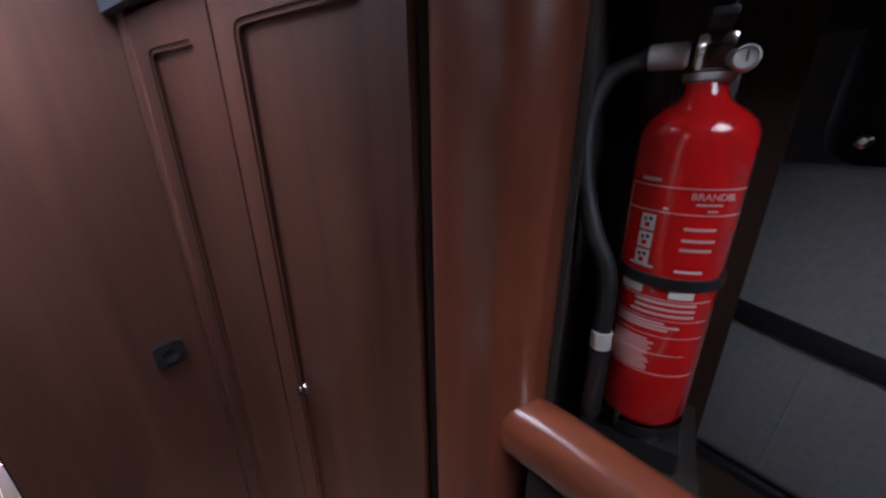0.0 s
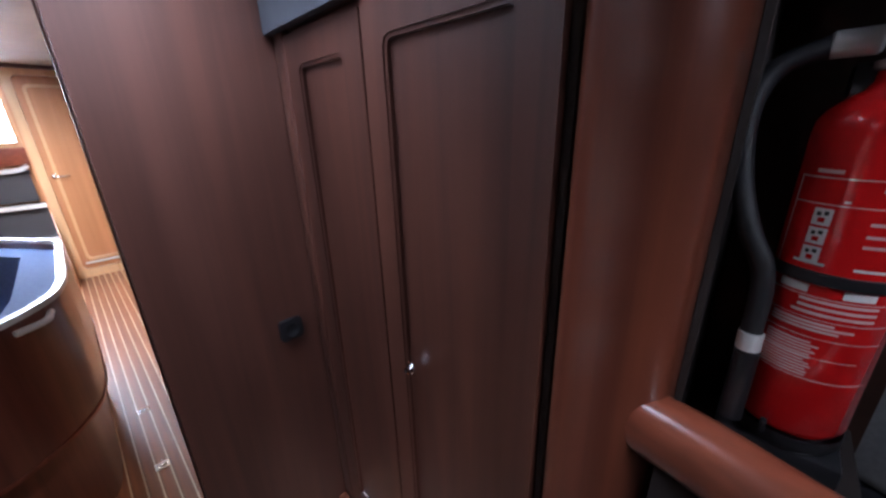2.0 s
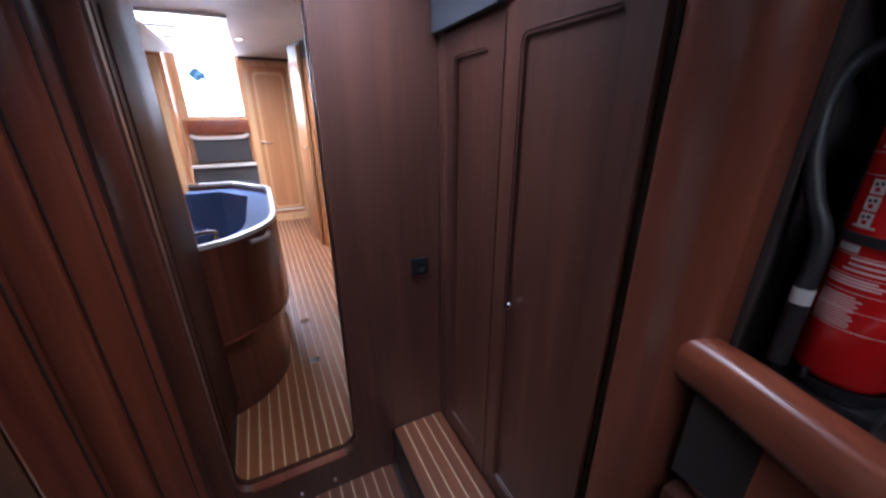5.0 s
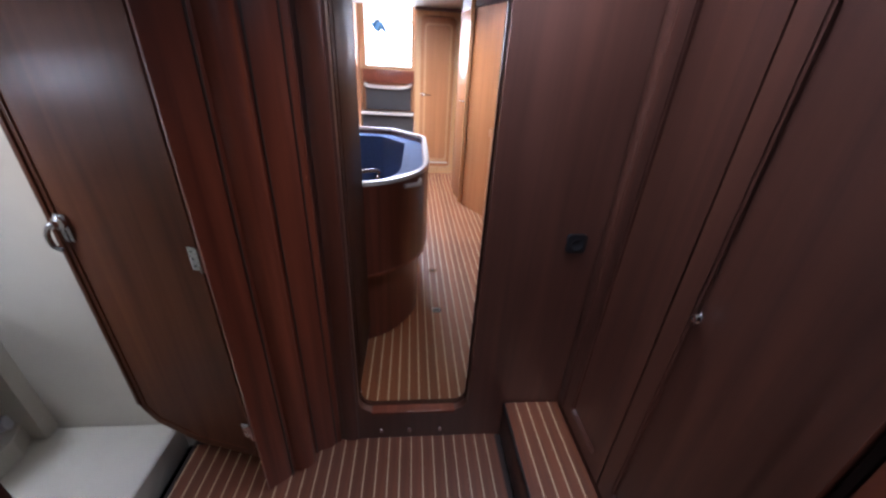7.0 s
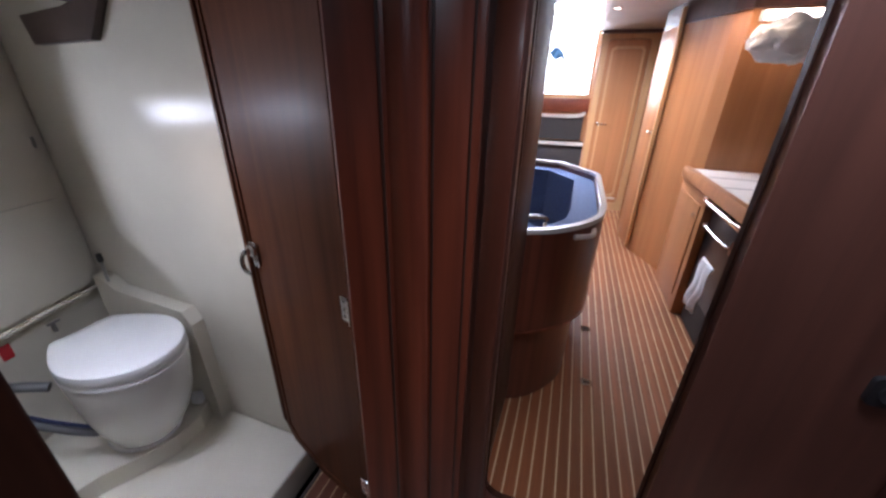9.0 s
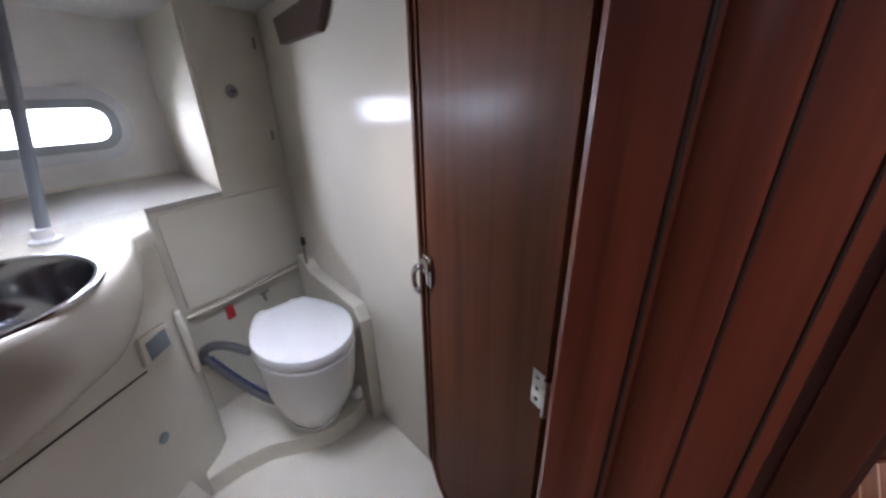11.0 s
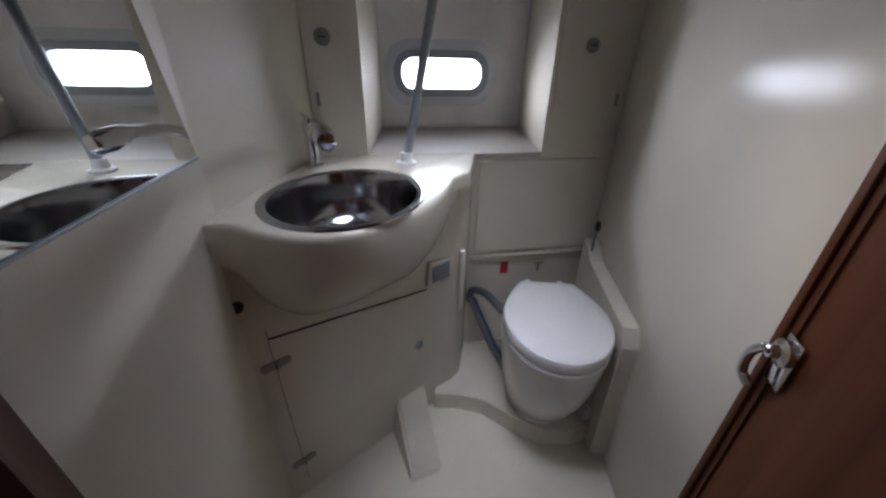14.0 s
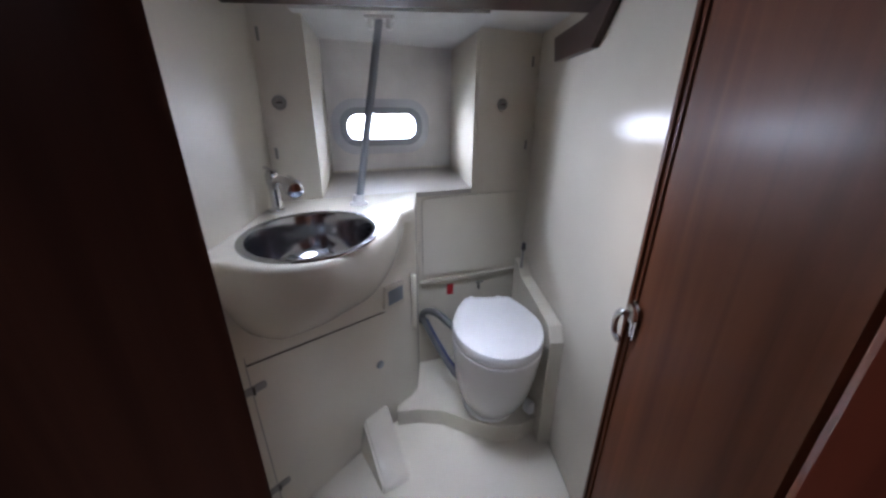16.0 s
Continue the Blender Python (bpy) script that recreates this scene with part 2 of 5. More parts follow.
def ring_prism(outer, inner, z0, z1, axis="z", bm=None):
    """Like prism, with a hole of the same number of corners."""
    bm = bm or bmesh.new()
    def at(p, h):
        return {"z": (p[0], p[1], h), "y": (p[0], h, p[1]), "x": (h, p[0], p[1])}[axis]
    L = [[bm.verts.new(at(p, h)) for p in o] for o in (outer, inner) for h in (z0, z1)]
    n = len(outer)
    for i in range(n):
        j = (i + 1) % n
        for p, q in ((0, 1), (1, 3), (3, 2), (2, 0)):
            bm.faces.new((L[p][i], L[p][j], L[q][j], L[q][i]))
    return bm


def rounded(cx, cy, w, h, r, n=6):
    """Corners of a rounded rectangle, counter-clockwise."""
    out = []
    for k, (sx, sy) in enumerate(((1, 1), (-1, 1), (-1, -1), (1, -1))):
        for i in range(n + 1):
            a = radians(90 * k + 90 * i / n)
            out.append((cx + sx * (w / 2 - r) + r * math.cos(a), cy + sy * (h / 2 - r) + r * math.sin(a)))
    return out


def lathe(profile, at=(0, 0, 0), n=40, turn=None, bm=None, sx=1.0, sy=1.0, half=None):
    """Radius and height pairs turned about z."""
    bm = bm or bmesh.new()
    rings = []
    for r, z in profile:
        if r < 1e-5:
            rings.append([bm.verts.new((0, 0, z))])
        else:
            rings.append([bm.verts.new((r * sx * math.cos(2 * math.pi * i / n), r * sy * math.sin(2 * math.pi * i / n), z)) for i in range(n)])
    for a, b in zip(rings, rings[1:]):
        for i in range(n):
            j = (i + 1) % n
            if len(a) == 1 and len(b) > 1:
                bm.faces.new((a[0], b[j], b[i]))
            elif len(b) == 1 and len(a) > 1:
                bm.faces.new((a[i], a[j], b[0]))
            elif len(a) > 1:
                bm.faces.new((a[i], a[j], b[j], b[i]))
    m = Matrix.Translation(at) @ (turn or Matrix())
    verts = [v for ring in rings for v in ring]
    bmesh.ops.transform(bm, matrix=m, verts=verts)
    return bm


def smooth_path(points, n=8):
    """Catmull-Rom through the points."""
    P = [Vector(p) for p in points]
    P = [2 * P[0] - P[1]] + P + [2 * P[-1] - P[-2]]
    out = []
    for i in range(1, len(P) - 2):
        a, b, c, d = P[i - 1:i + 3]
        for k in range(n):
            t = k / n
            out.append(0.5 * ((2 * b) + (c - a) * t + (2 * a - 5 * b + 4 * c - d) * t * t + (3 * b - a - 3 * c + d) * t ** 3))
    out.append(P[-2])
    return out


def sweep(path, section, bm=None, up=(0, 0, 1), closed=False):
    """A section of (across, up) pairs carried along a path of points."""
    bm = bm or bmesh.new()
    P = [Vector(p) for p in path]
    rings = []
    for i, p in enumerate(P):
        a, b = (P[i - 1], P[(i + 1) % len(P)]) if closed else (P[max(i - 1, 0)], P[min(i + 1, len(P) - 1)])
        t = (b - a).normalized()
        s = t.cross(Vector(up))
        s = s.normalized() if s.length > 1e-4 else Vector((1, 0, 0))
        u = s.cross(t)
        rings.append([bm.verts.new(p + s * x + u * y) for x, y in section])
    n = len(section)
    pairs = list(zip(rings, rings[1:])) + ([(rings[-1], rings[0])] if closed else [])
    for a, b in pairs:
        for i in range(n):
            j = (i + 1) % n
            bm.faces.new((a[i], a[j], b[j], b[i]))
    if not closed:
        bm.faces.new(rings[0][::-1])
        bm.faces.new(rings[-1])
    return bm


def circle(r, n=12, sx=1.0, sy=1.0):
    return [(r * sx * math.cos(2 * math.pi * i / n), r * sy * math.sin(2 * math.pi * i / n)) for i in range(n)]


def tube(points, r, bm=None, n=12, smooth=8, up=(0, 0, 1)):
    return sweep(smooth_path(points, smooth) if smooth else points, circle(r, n), bm, up)


def wall(name, lo, hi, material, label):
    return solo(name, box(lo, hi), material, label, "wall", kind="structure", smooth=False)


# ---------------------------------------------------------------- structure
# saloon and fore cabin soles lie on one level; the heads pan is a little higher
FLOOR = solo("floor", box((-1.6, 2.0, -0.08), (3.4, 7.2, -0.010)), "dark", "teak and holly sole of the saloon", "floor", kind="structure", smooth=False)
CAB_FLOOR = solo("cabin_floor", box((0.42, -1.2, -0.08), (3.0, 1.998, -0.010)), "dark", "teak and holly sole of the fore cabin", "floor", kind="structure", smooth=False)

# bulkhead between fore cabin and saloon, with a high-silled doorway
BX0, BX1, BZ0, BZ1, BR = 1.112, 1.562, 0.165, 1.86, 0.06


def bulkhead():
    hole = rounded((BX0 + BX1) / 2, (BZ0 + BZ1) / 2, BX1 - BX0, BZ1 - BZ0, BR, 5)
    outer = []
    for i, p in enumerate(hole):
        k, j = divmod(i, 6)
        sx, sz = ((1, 1), (-1, 1), (-1, -1), (1, -1))[k]
        px, pz = (1.96 if sx > 0 else 1.03), (2.2 if sz > 0 else -0.02)
        first_x = k in (0, 2)
        if j < 3:
            px, pz = (px, p[1]) if first_x else (p[0], pz)
        elif j > 3:
            px, pz = (p[0], pz) if first_x else (px, p[1])
        outer.append((px, pz))
    return ring_prism(outer, hole, 1.955, 2.0, "y")


BULK = solo("wall_bulkhead", bulkhead(), "mahogany_lit", "dark mahogany bulkhead with a high-silled doorway to the saloon", "wall", kind="structure", smooth=False)


def door_lining():
    """Pale worn edge round the inside of the doorway."""
    o = rounded((BX0 + BX1) / 2, (BZ0 + BZ1) / 2, BX1 - BX0 + 0.004, BZ1 - BZ0 + 0.004, BR, 5)
    i = rounded((BX0 + BX1) / 2, (BZ0 + BZ1) / 2, BX1 - BX0 - 0.008, BZ1 - BZ0 - 0.008, BR - 0.004, 5)
    return ring_prism(o, i, 1.985, 2.006, "y")


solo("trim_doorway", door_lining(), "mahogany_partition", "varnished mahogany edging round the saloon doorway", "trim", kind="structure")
solo("trim_sill", box((BX0 + 0.05, 1.948, 0.150), (BX1 - 0.05, 2.004, 0.1665), 0.004), "mahogany_rail", "worn varnished sill of the saloon doorway", "trim", kind="structure")

wall("wall_wardrobe_back", (2.30, 1.02, -0.02), (2.34, 1.954, 2.2), "mahogany", "plain mahogany wall behind the wardrobe")
wall("wall_galley_end", (1.961, 1.957, -0.02), (3.4, 2.0, 2.2), "mahogany", "mahogany bulkhead at the forward end of the galley")

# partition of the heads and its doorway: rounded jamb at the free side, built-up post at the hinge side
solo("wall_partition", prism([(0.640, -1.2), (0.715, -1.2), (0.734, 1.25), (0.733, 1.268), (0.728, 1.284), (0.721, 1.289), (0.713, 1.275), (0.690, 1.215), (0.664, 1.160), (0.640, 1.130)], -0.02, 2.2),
     "mahogany_partition", "mahogany partition with a rounded jamb, darkened for the shade at the heads doorway", "wall", kind="structure")


def heads_post():
    """Boards between the heads doorway and the bulkhead, rounded and stepped in plan."""
    out = [(0.786, 1.790), (0.792, 1.762), (0.800, 1.757), (0.862, 1.806), (0.868, 1.812), (0.866, 1.824), (0.873, 1.828), (0.884, 1.826)]
    for i in range(7):
        a = radians(-75 + 20 * i)
        out.append((0.903 + 0.036 * math.cos(a), 1.868 + 0.036 * math.sin(a)))
    out += [(0.935, 1.898), (0.946, 1.902), (0.990, 1.918), (1.003, 1.925), (1.008, 1.936), (1.016, 1.942), (1.030, 1.945), (1.030, 1.999), (0.80, 1.999), (0.786, 1.985)]
    return out


solo("post_heads_doorway", prism(heads_post(), -0.02, 2.2), "mahogany_lit_post", "glossy built-up mahogany post between heads door and saloon doorway", "post", kind="structure")
# dark rods laid in the post's grooves stand in for their shade
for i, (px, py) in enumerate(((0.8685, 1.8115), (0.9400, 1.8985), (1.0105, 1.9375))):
    solo("trim_groove_shade", lathe([(0, -0.01), (0.0035, -0.01), (0.0035, 2.1), (0, 2.1)], (px, py, 0), n=8), "dark_trim", "thin dark rod for the shade in a groove of the mahogany post", "trim", kind="structure")
solo("trim_jamb_saloon", box((1.045, 1.946, 0.0), (1.104, 1.956, 2.1), 0.004), "mahogany_gloss", "upright mahogany casing beside the saloon doorway", "trim", kind="structure")

# heads: laminate walls, angled mirror wall, hull-side lockers with a niche
solo("wall_heads_aft", box((-1.3, 1.988, -0.05), (0.80, 2.002, 2.2)), "gelcoat_wall", "glossy cream laminate wall of the heads", "wall", kind="structure", smooth=False)
solo("wall_heads_fore", prism([(-1.3, 0.88), (0.639, 0.88), (0.639, 1.059), (0.163, 0.929), (0.150, 0.926), (-1.3, 0.926)], -0.05, 2.2), "gelcoat_fore",
     "angled glossy cream moulded wall of the heads", "wall", kind="structure", smooth=False)
solo("heads_floor", box((-1.1, 0.9, -0.05), (0.385, 1.986, 0.10), 0.012, 3), "gelcoat", "cream gelcoat shower pan of the heads", "floor", kind="structure")
HX = lambda y: -0.377 - 0.2952 * (y - 0.963)
solo("wall_heads_hull", prism([(HX(0.93), 0.93), (HX(1.984), 1.984), (-1.2, 1.984), (-1.2, 0.93)], 0.05, 1.066), "gelcoat",
     "cream moulded hull-side lining below the niche", "wall", kind="structure", smooth=False)
solo("wall_locker_aft", prism([(HX(1.697), 1.697), (HX(1.984), 1.984), (-1.2, 1.984), (-1.2, 1.62), (-0.930, 1.632)], 1.066, 2.1), "gelcoat",
     "cream moulded locker beside the porthole niche", "wall", kind="structure", smooth=False)
solo("wall_locker_fore", prism([(HX(0.93), 0.93), (HX(1.086), 1.086), (-0.754, 1.060), (-1.2, 1.060), (-1.2, 0.93)], 1.066, 2.1), "gelcoat",
     "cream moulded locker over the basin", "wall", kind="structure", smooth=False)
NB = ((-0.754, 1.060), (-0.930, 1.632))
NDIR = Vector((NB[1][0] - NB[0][0], NB[1][1] - NB[0][1], 0))
NLEN = NDIR.length
NTURN = Matrix.Translation((NB[0][0], NB[0][1], 0)) @ Matrix.Rotation(math.atan2(NDIR.y, NDIR.x), 4, "Z")
PORT_U, PORT_Z = 0.245, 1.327


def niche_back():
    """In a frame whose x runs along the niche's back and whose y runs outboard: a sheet with an oblong hole."""
    bm = bmesh.new()
    hole = rounded(PORT_U, PORT_Z, 0.362, 0.138, 0.055, 5)
    outer = []
    for i, p in enumerate(hole):
        k, j = divmod(i, 6)
        sx, sz = ((1, 1), (-1, 1), (-1, -1), (1, -1))[k]
        px, pz = (NLEN if sx > 0 else 0.0), (2.1 if sz > 0 else 1.05)
        first_x = k in (0, 2)
        if j < 3:
            px, pz = (px, p[1]) if first_x else (p[0], pz)
        elif j > 3:
            px, pz = (p[0], pz) if first_x else (px, p[1])
        outer.append((px, pz))
    ring_prism(outer, hole, 0.0, 0.05, "y", bm)
    bmesh.ops.transform(bm, matrix=NTURN, verts=bm.verts[:])
    return bm


solo("wall_niche", niche_back(), "lining", "beige fabric-lined back of the niche round the porthole", "wall", kind="structure", smooth=False)
def niche_shelf():
    """A moulded shelf rising towards the hull."""
    bm = prism([(HX(1.086) + 0.004, 1.087), (HX(1.696) + 0.004, 1.696), (-0.929, 1.630), (-0.755, 1.062)], 1.058, 1.078)
    for v in bm.verts:
        if v.co.x < -0.70 and v.co.z > 1.07:
            v.co.z += 0.045
    return bm


solo("shelf_niche", niche_shelf(), "shelf_shaded", "moulded shelf sloping up to the porthole, grey-beige for the shade on it", "shelf", kind="structure", smooth=False)
solo("trim_niche_lip", sweep([(-0.752, 1.064, 1.124), (-0.926, 1.630, 1.124)], circle(0.006, 8)), "gelcoat", "rounded cream lip at the back of the niche shelf", "trim", kind="structure")
# niche head slopes with the headliner
solo("ceiling_niche", prism([(-1.2, 1.655), (-0.36, 1.70), (-0.36, 1.78), (-1.2, 1.74)], 1.062, 1.70, "y"), "ceiling", "white headliner over the niche", "ceiling", kind="structure", smooth=False)

# outer closing walls and ceilings
wall("wall_cabin_fore", (0.6, -1.25, -0.1), (3.0, -1.2, 2.2), "mahogany", "plain mahogany wall closing the fore cabin")
wall("wall_cabin_starboard", (2.9, -1.2, -0.1), (2.95, 1.02, 2.2), "lining", "pale lining along the hull side of the cabin")
wall("wall_saloon_port", (-1.65, 2.0, -0.1), (-1.6, 7.2, 2.3), "teak_light", "wood-lined hull side of the saloon")
wall("wall_saloon_starboard", (3.35, 2.0, -0.1), (3.4, 7.2, 2.3), "teak_light", "wood-lined hull side of the galley")


def sheet_with_hole(x0, x1, y0, y1, hx0, hx1, hy0, hy1, z0, z1):
    return ring_prism([(x0, y0), (x1, y0), (x1, y1), (x0, y1)], [(hx0, hy0), (hx1, hy0), (hx1, hy1), (hx0, hy1)], z0, z1)


solo("ceiling_saloon", sheet_with_hole(-1.6, 3.4, 2.0, 6.46, 0.74, 1.31, 4.25, 5.80, 2.16, 2.2), "ceiling", "white vinyl headliner of the saloon with a long hatch", "ceiling", kind="structure", smooth=False)
solo("ceiling_cabin", sheet_with_hole(0.66, 3.0, 0.70, 1.954, 1.40, 1.84, 1.48, 1.92, 2.05, 2.09), "ceiling", "white vinyl headliner of the fore cabin with an opening for the added hatch", "ceiling", kind="structure", smooth=False)
solo("ceiling_berth", sheet_with_hole(0.66, 3.0, -1.2, 0.698, 1.30, 1.82, 0.09, 0.61, 2.05, 2.09), "ceiling", "white vinyl headliner over the berth with a hatch", "ceiling", kind="structure", smooth=False)
def heads_ceiling():
    """Sloping sheet with a square hole for the added overhead light."""
    bm = sheet_with_hole(-0.359, 0.69, 0.93, 1.985, -0.12, 0.22, 1.28, 1.62, 0.0, 0.04)
    for v in bm.verts:
        v.co.z += 1.715 + 0.25 * (v.co.x + 0.359)
    return bm


solo("ceiling_heads", heads_ceiling(), "ceiling", "white sloping headliner of the heads", "ceiling", kind="structure", smooth=False)
solo("ceiling_locker", prism([(-0.70, 1.70), (-0.355, 1.715), (-0.355, 1.755), (-0.70, 1.74)], 1.70, 1.985, "y"), "ceiling", "white headliner over the aft locker", "ceiling", kind="structure", smooth=False)

# dark deck beam in the heads with a bracket on the laminate wall
solo("beam_heads", prism([(-0.20, 1.735), (-0.10, 1.76), (-0.10, 1.70), (-0.20, 1.675)], 0.935, 1.984, "y"), "dark_trim", "dark brown wooden deck beam across the heads", "beam", kind="structure", smooth=False)
solo("trim_beam_bracket", prism([(-0.47, 1.652), (-0.445, 1.573), (-0.162, 1.581), (-0.075, 1.678), (-0.10, 1.70), (-0.25, 1.668)], 1.962, 1.986, "y"), "dark_trim", "dark brown bracket under the deck beam", "trim", kind="structure", smooth=False)

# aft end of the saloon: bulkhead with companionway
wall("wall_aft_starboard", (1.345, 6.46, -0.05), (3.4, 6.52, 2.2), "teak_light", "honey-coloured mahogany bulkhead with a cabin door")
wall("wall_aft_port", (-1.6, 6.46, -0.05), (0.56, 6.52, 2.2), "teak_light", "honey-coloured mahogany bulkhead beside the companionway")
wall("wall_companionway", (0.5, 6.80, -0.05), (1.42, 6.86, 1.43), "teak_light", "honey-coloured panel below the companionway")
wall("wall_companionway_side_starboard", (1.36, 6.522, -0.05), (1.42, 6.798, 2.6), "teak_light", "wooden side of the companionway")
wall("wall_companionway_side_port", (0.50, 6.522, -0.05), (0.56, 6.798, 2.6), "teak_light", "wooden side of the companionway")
solo("trim_companionway", ring_prism([(0.56, 1.41), (1.36, 1.41), (1.36, 2.5), (0.56, 2.5)], [(0.66, 1.46), (1.30, 1.46), (1.30, 2.5), (0.66, 2.5)], 6.76, 6.798, "y"), "teak_edge", "varnished frame of the companionway opening", "trim", kind="structure", smooth=False)
solo("backdrop", box((-6, 14.0, -2), (8, 14.1, 8)), "daylight", "bright overcast distance beyond the companionway", "backdrop", kind="structure", smooth=False)
solo("trim_cockpit", box((0.3, 7.25, 1.30), (1.7, 7.9, 1.40), 0.02), "outside", "white cockpit sole edge beyond the companionway", "trim", kind="structure")

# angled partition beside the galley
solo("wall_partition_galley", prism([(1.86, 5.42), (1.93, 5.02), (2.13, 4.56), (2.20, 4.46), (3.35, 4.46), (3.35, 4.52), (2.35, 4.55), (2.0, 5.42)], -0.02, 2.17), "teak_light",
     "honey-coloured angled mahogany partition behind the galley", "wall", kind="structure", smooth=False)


solo("trim_cornice_galley", prism([(1.845, 5.42), (1.915, 5.015), (2.115, 4.55), (2.19, 4.445), (3.349, 4.445), (3.349, 4.4595), (2.199, 4.4595), (2.129, 4.559), (1.929, 5.019), (1.8595, 5.42)], 2.00, 2.158), "mahogany",
     "dark mahogany cornice under the saloon headliner", "trim", kind="structure", smooth=False)
# dark strip added for the shade between headliner and door
solo("trim_aft_shade", box((1.345, 6.40, 2.125), (3.349, 6.4595, 2.158), 0.006), "mahogany", "dark mahogany strip over the aft cabin door, standing in for the shade there", "trim", kind="structure")


# ---------------------------------------------------------------- hatches, porthole, doors
def deck_hatch(name, x0, x1, y0, y1, z, label, bars=0):
    t = thing(name, label, "hatch", at=((x0 + x1) / 2, (y0 + y1) / 2, z))
    o = [(x0 - 0.03, y0 - 0.03), (x1 + 0.03, y0 - 0.03), (x1 + 0.03, y1 + 0.03), (x0 - 0.03, y1 + 0.03)]
    i = [(x0 + 0.02, y0 + 0.02), (x1 - 0.02, y0 + 0.02), (x1 - 0.02, y1 - 0.02), (x0 + 0.02, y1 - 0.02)]
    part("hatch_frame", ring_prism(o, i, z - 0.018, z + 0.06), "white_paint", t, smooth=False)
    pane = part("hatch_pane", box((x0 + 0.021, y0 + 0.021, z + 0.03), (x1 - 0.021, y1 - 0.021, z + 0.04)), "glass", t, "clear acrylic pane", smooth=False)
    pane.visible_shadow = False
    for k in range(bars):
        y = y0 + (y1 - y0) * (k + 1) / (bars + 1)
        part("crossbar", box((x0 + 0.0215, y - 0.06, z - 0.012), (x1 - 0.0215, y + 0.06, z + 0.024), 0.01), "white_paint", t)
    return t


deck_hatch("deck_hatch", 0.74, 1.31, 4.25, 5.80, 2.16, "long white-framed acrylic hatch in the saloon headliner", 2)
# unseen hatch, added to go with the cabin's overhead lamp
deck_hatch("deck_hatch", 1.40, 1.84, 1.48, 1.92, 2.05, "unseen square white-framed hatch added in the cabin headliner for light")
deck_hatch("deck_hatch", 1.30, 1.82, 0.09, 0.61, 2.05, "square white-framed acrylic hatch over the berth")


def porthole():
    t = thing("porthole", "oblong aluminium porthole with a bright acrylic pane", "porthole", at=(-0.83, 1.29, PORT_Z))
    def put(bm):
        bmesh.ops.transform(bm, matrix=NTURN, verts=bm.verts[:])
        return bm
    part("outer_frame", put(ring_prism(rounded(PORT_U, PORT_Z, 0.462, 0.245, 0.104, 8), rounded(PORT_U, PORT_Z, 0.389, 0.172, 0.074, 8), -0.012, 0.0, "y")), "alu_pale", t, "pale aluminium outer ring")
    part("inner_frame", put(ring_prism(rounded(PORT_U, PORT_Z, 0.388, 0.171, 0.074, 8), rounded(PORT_U, PORT_Z, 0.326, 0.110, 0.046, 8), -0.020, 0.012, "y")), "alu", t, "grey anodised aluminium ring")
    p = part("pane", put(prism(rounded(PORT_U, PORT_Z, 0.350, 0.126, 0.050, 8), 0.014, 0.020, "y")), "glass", t, "clear acrylic pane", smooth=False)
    p.visible_shadow = False
    return t


porthole()
solo("backdrop_port", box((-4.0, -3.0, -0.5), (-3.95, 6.0, 5.0)), "daylight", "bright overcast distance beyond the porthole", "backdrop", kind="structure", smooth=False)


def lever(name, parent, at, along, out, length=0.09, material="chrome"):
    """A lever handle on a round rose; along: the lever's way, out: away from the door."""
    a, o, p = Vector(along).normalized(), Vector(out).normalized(), Vector(at)
    rot = o.to_track_quat("Z", "Y").to_matrix().to_4x4()
    rose = part(name, lathe([(0, 0), (0.022, 0), (0.022, 0.006), (0.012, 0.012), (0.009, 0.03), (0, 0.03)], p, 20, rot), material, parent, "chrome lever handle")
    bm = tube([p + o * 0.028, p + o * 0.034 + a * 0.02, p + o * 0.036 + a * length * 0.6, p + o * 0.030 + a * length], 0.0075, n=10)
    part("lever", bm, material, rose)
    return rose


# heads door, swung into the heads nearly against its wall
HD_TURN = Matrix.Translation((0.783, 1.815, 0)) @ Matrix.Rotation(math.atan2(0.105, -0.414), 4, "Z") @ Matrix.Diagonal((1, -1, 1, 1))


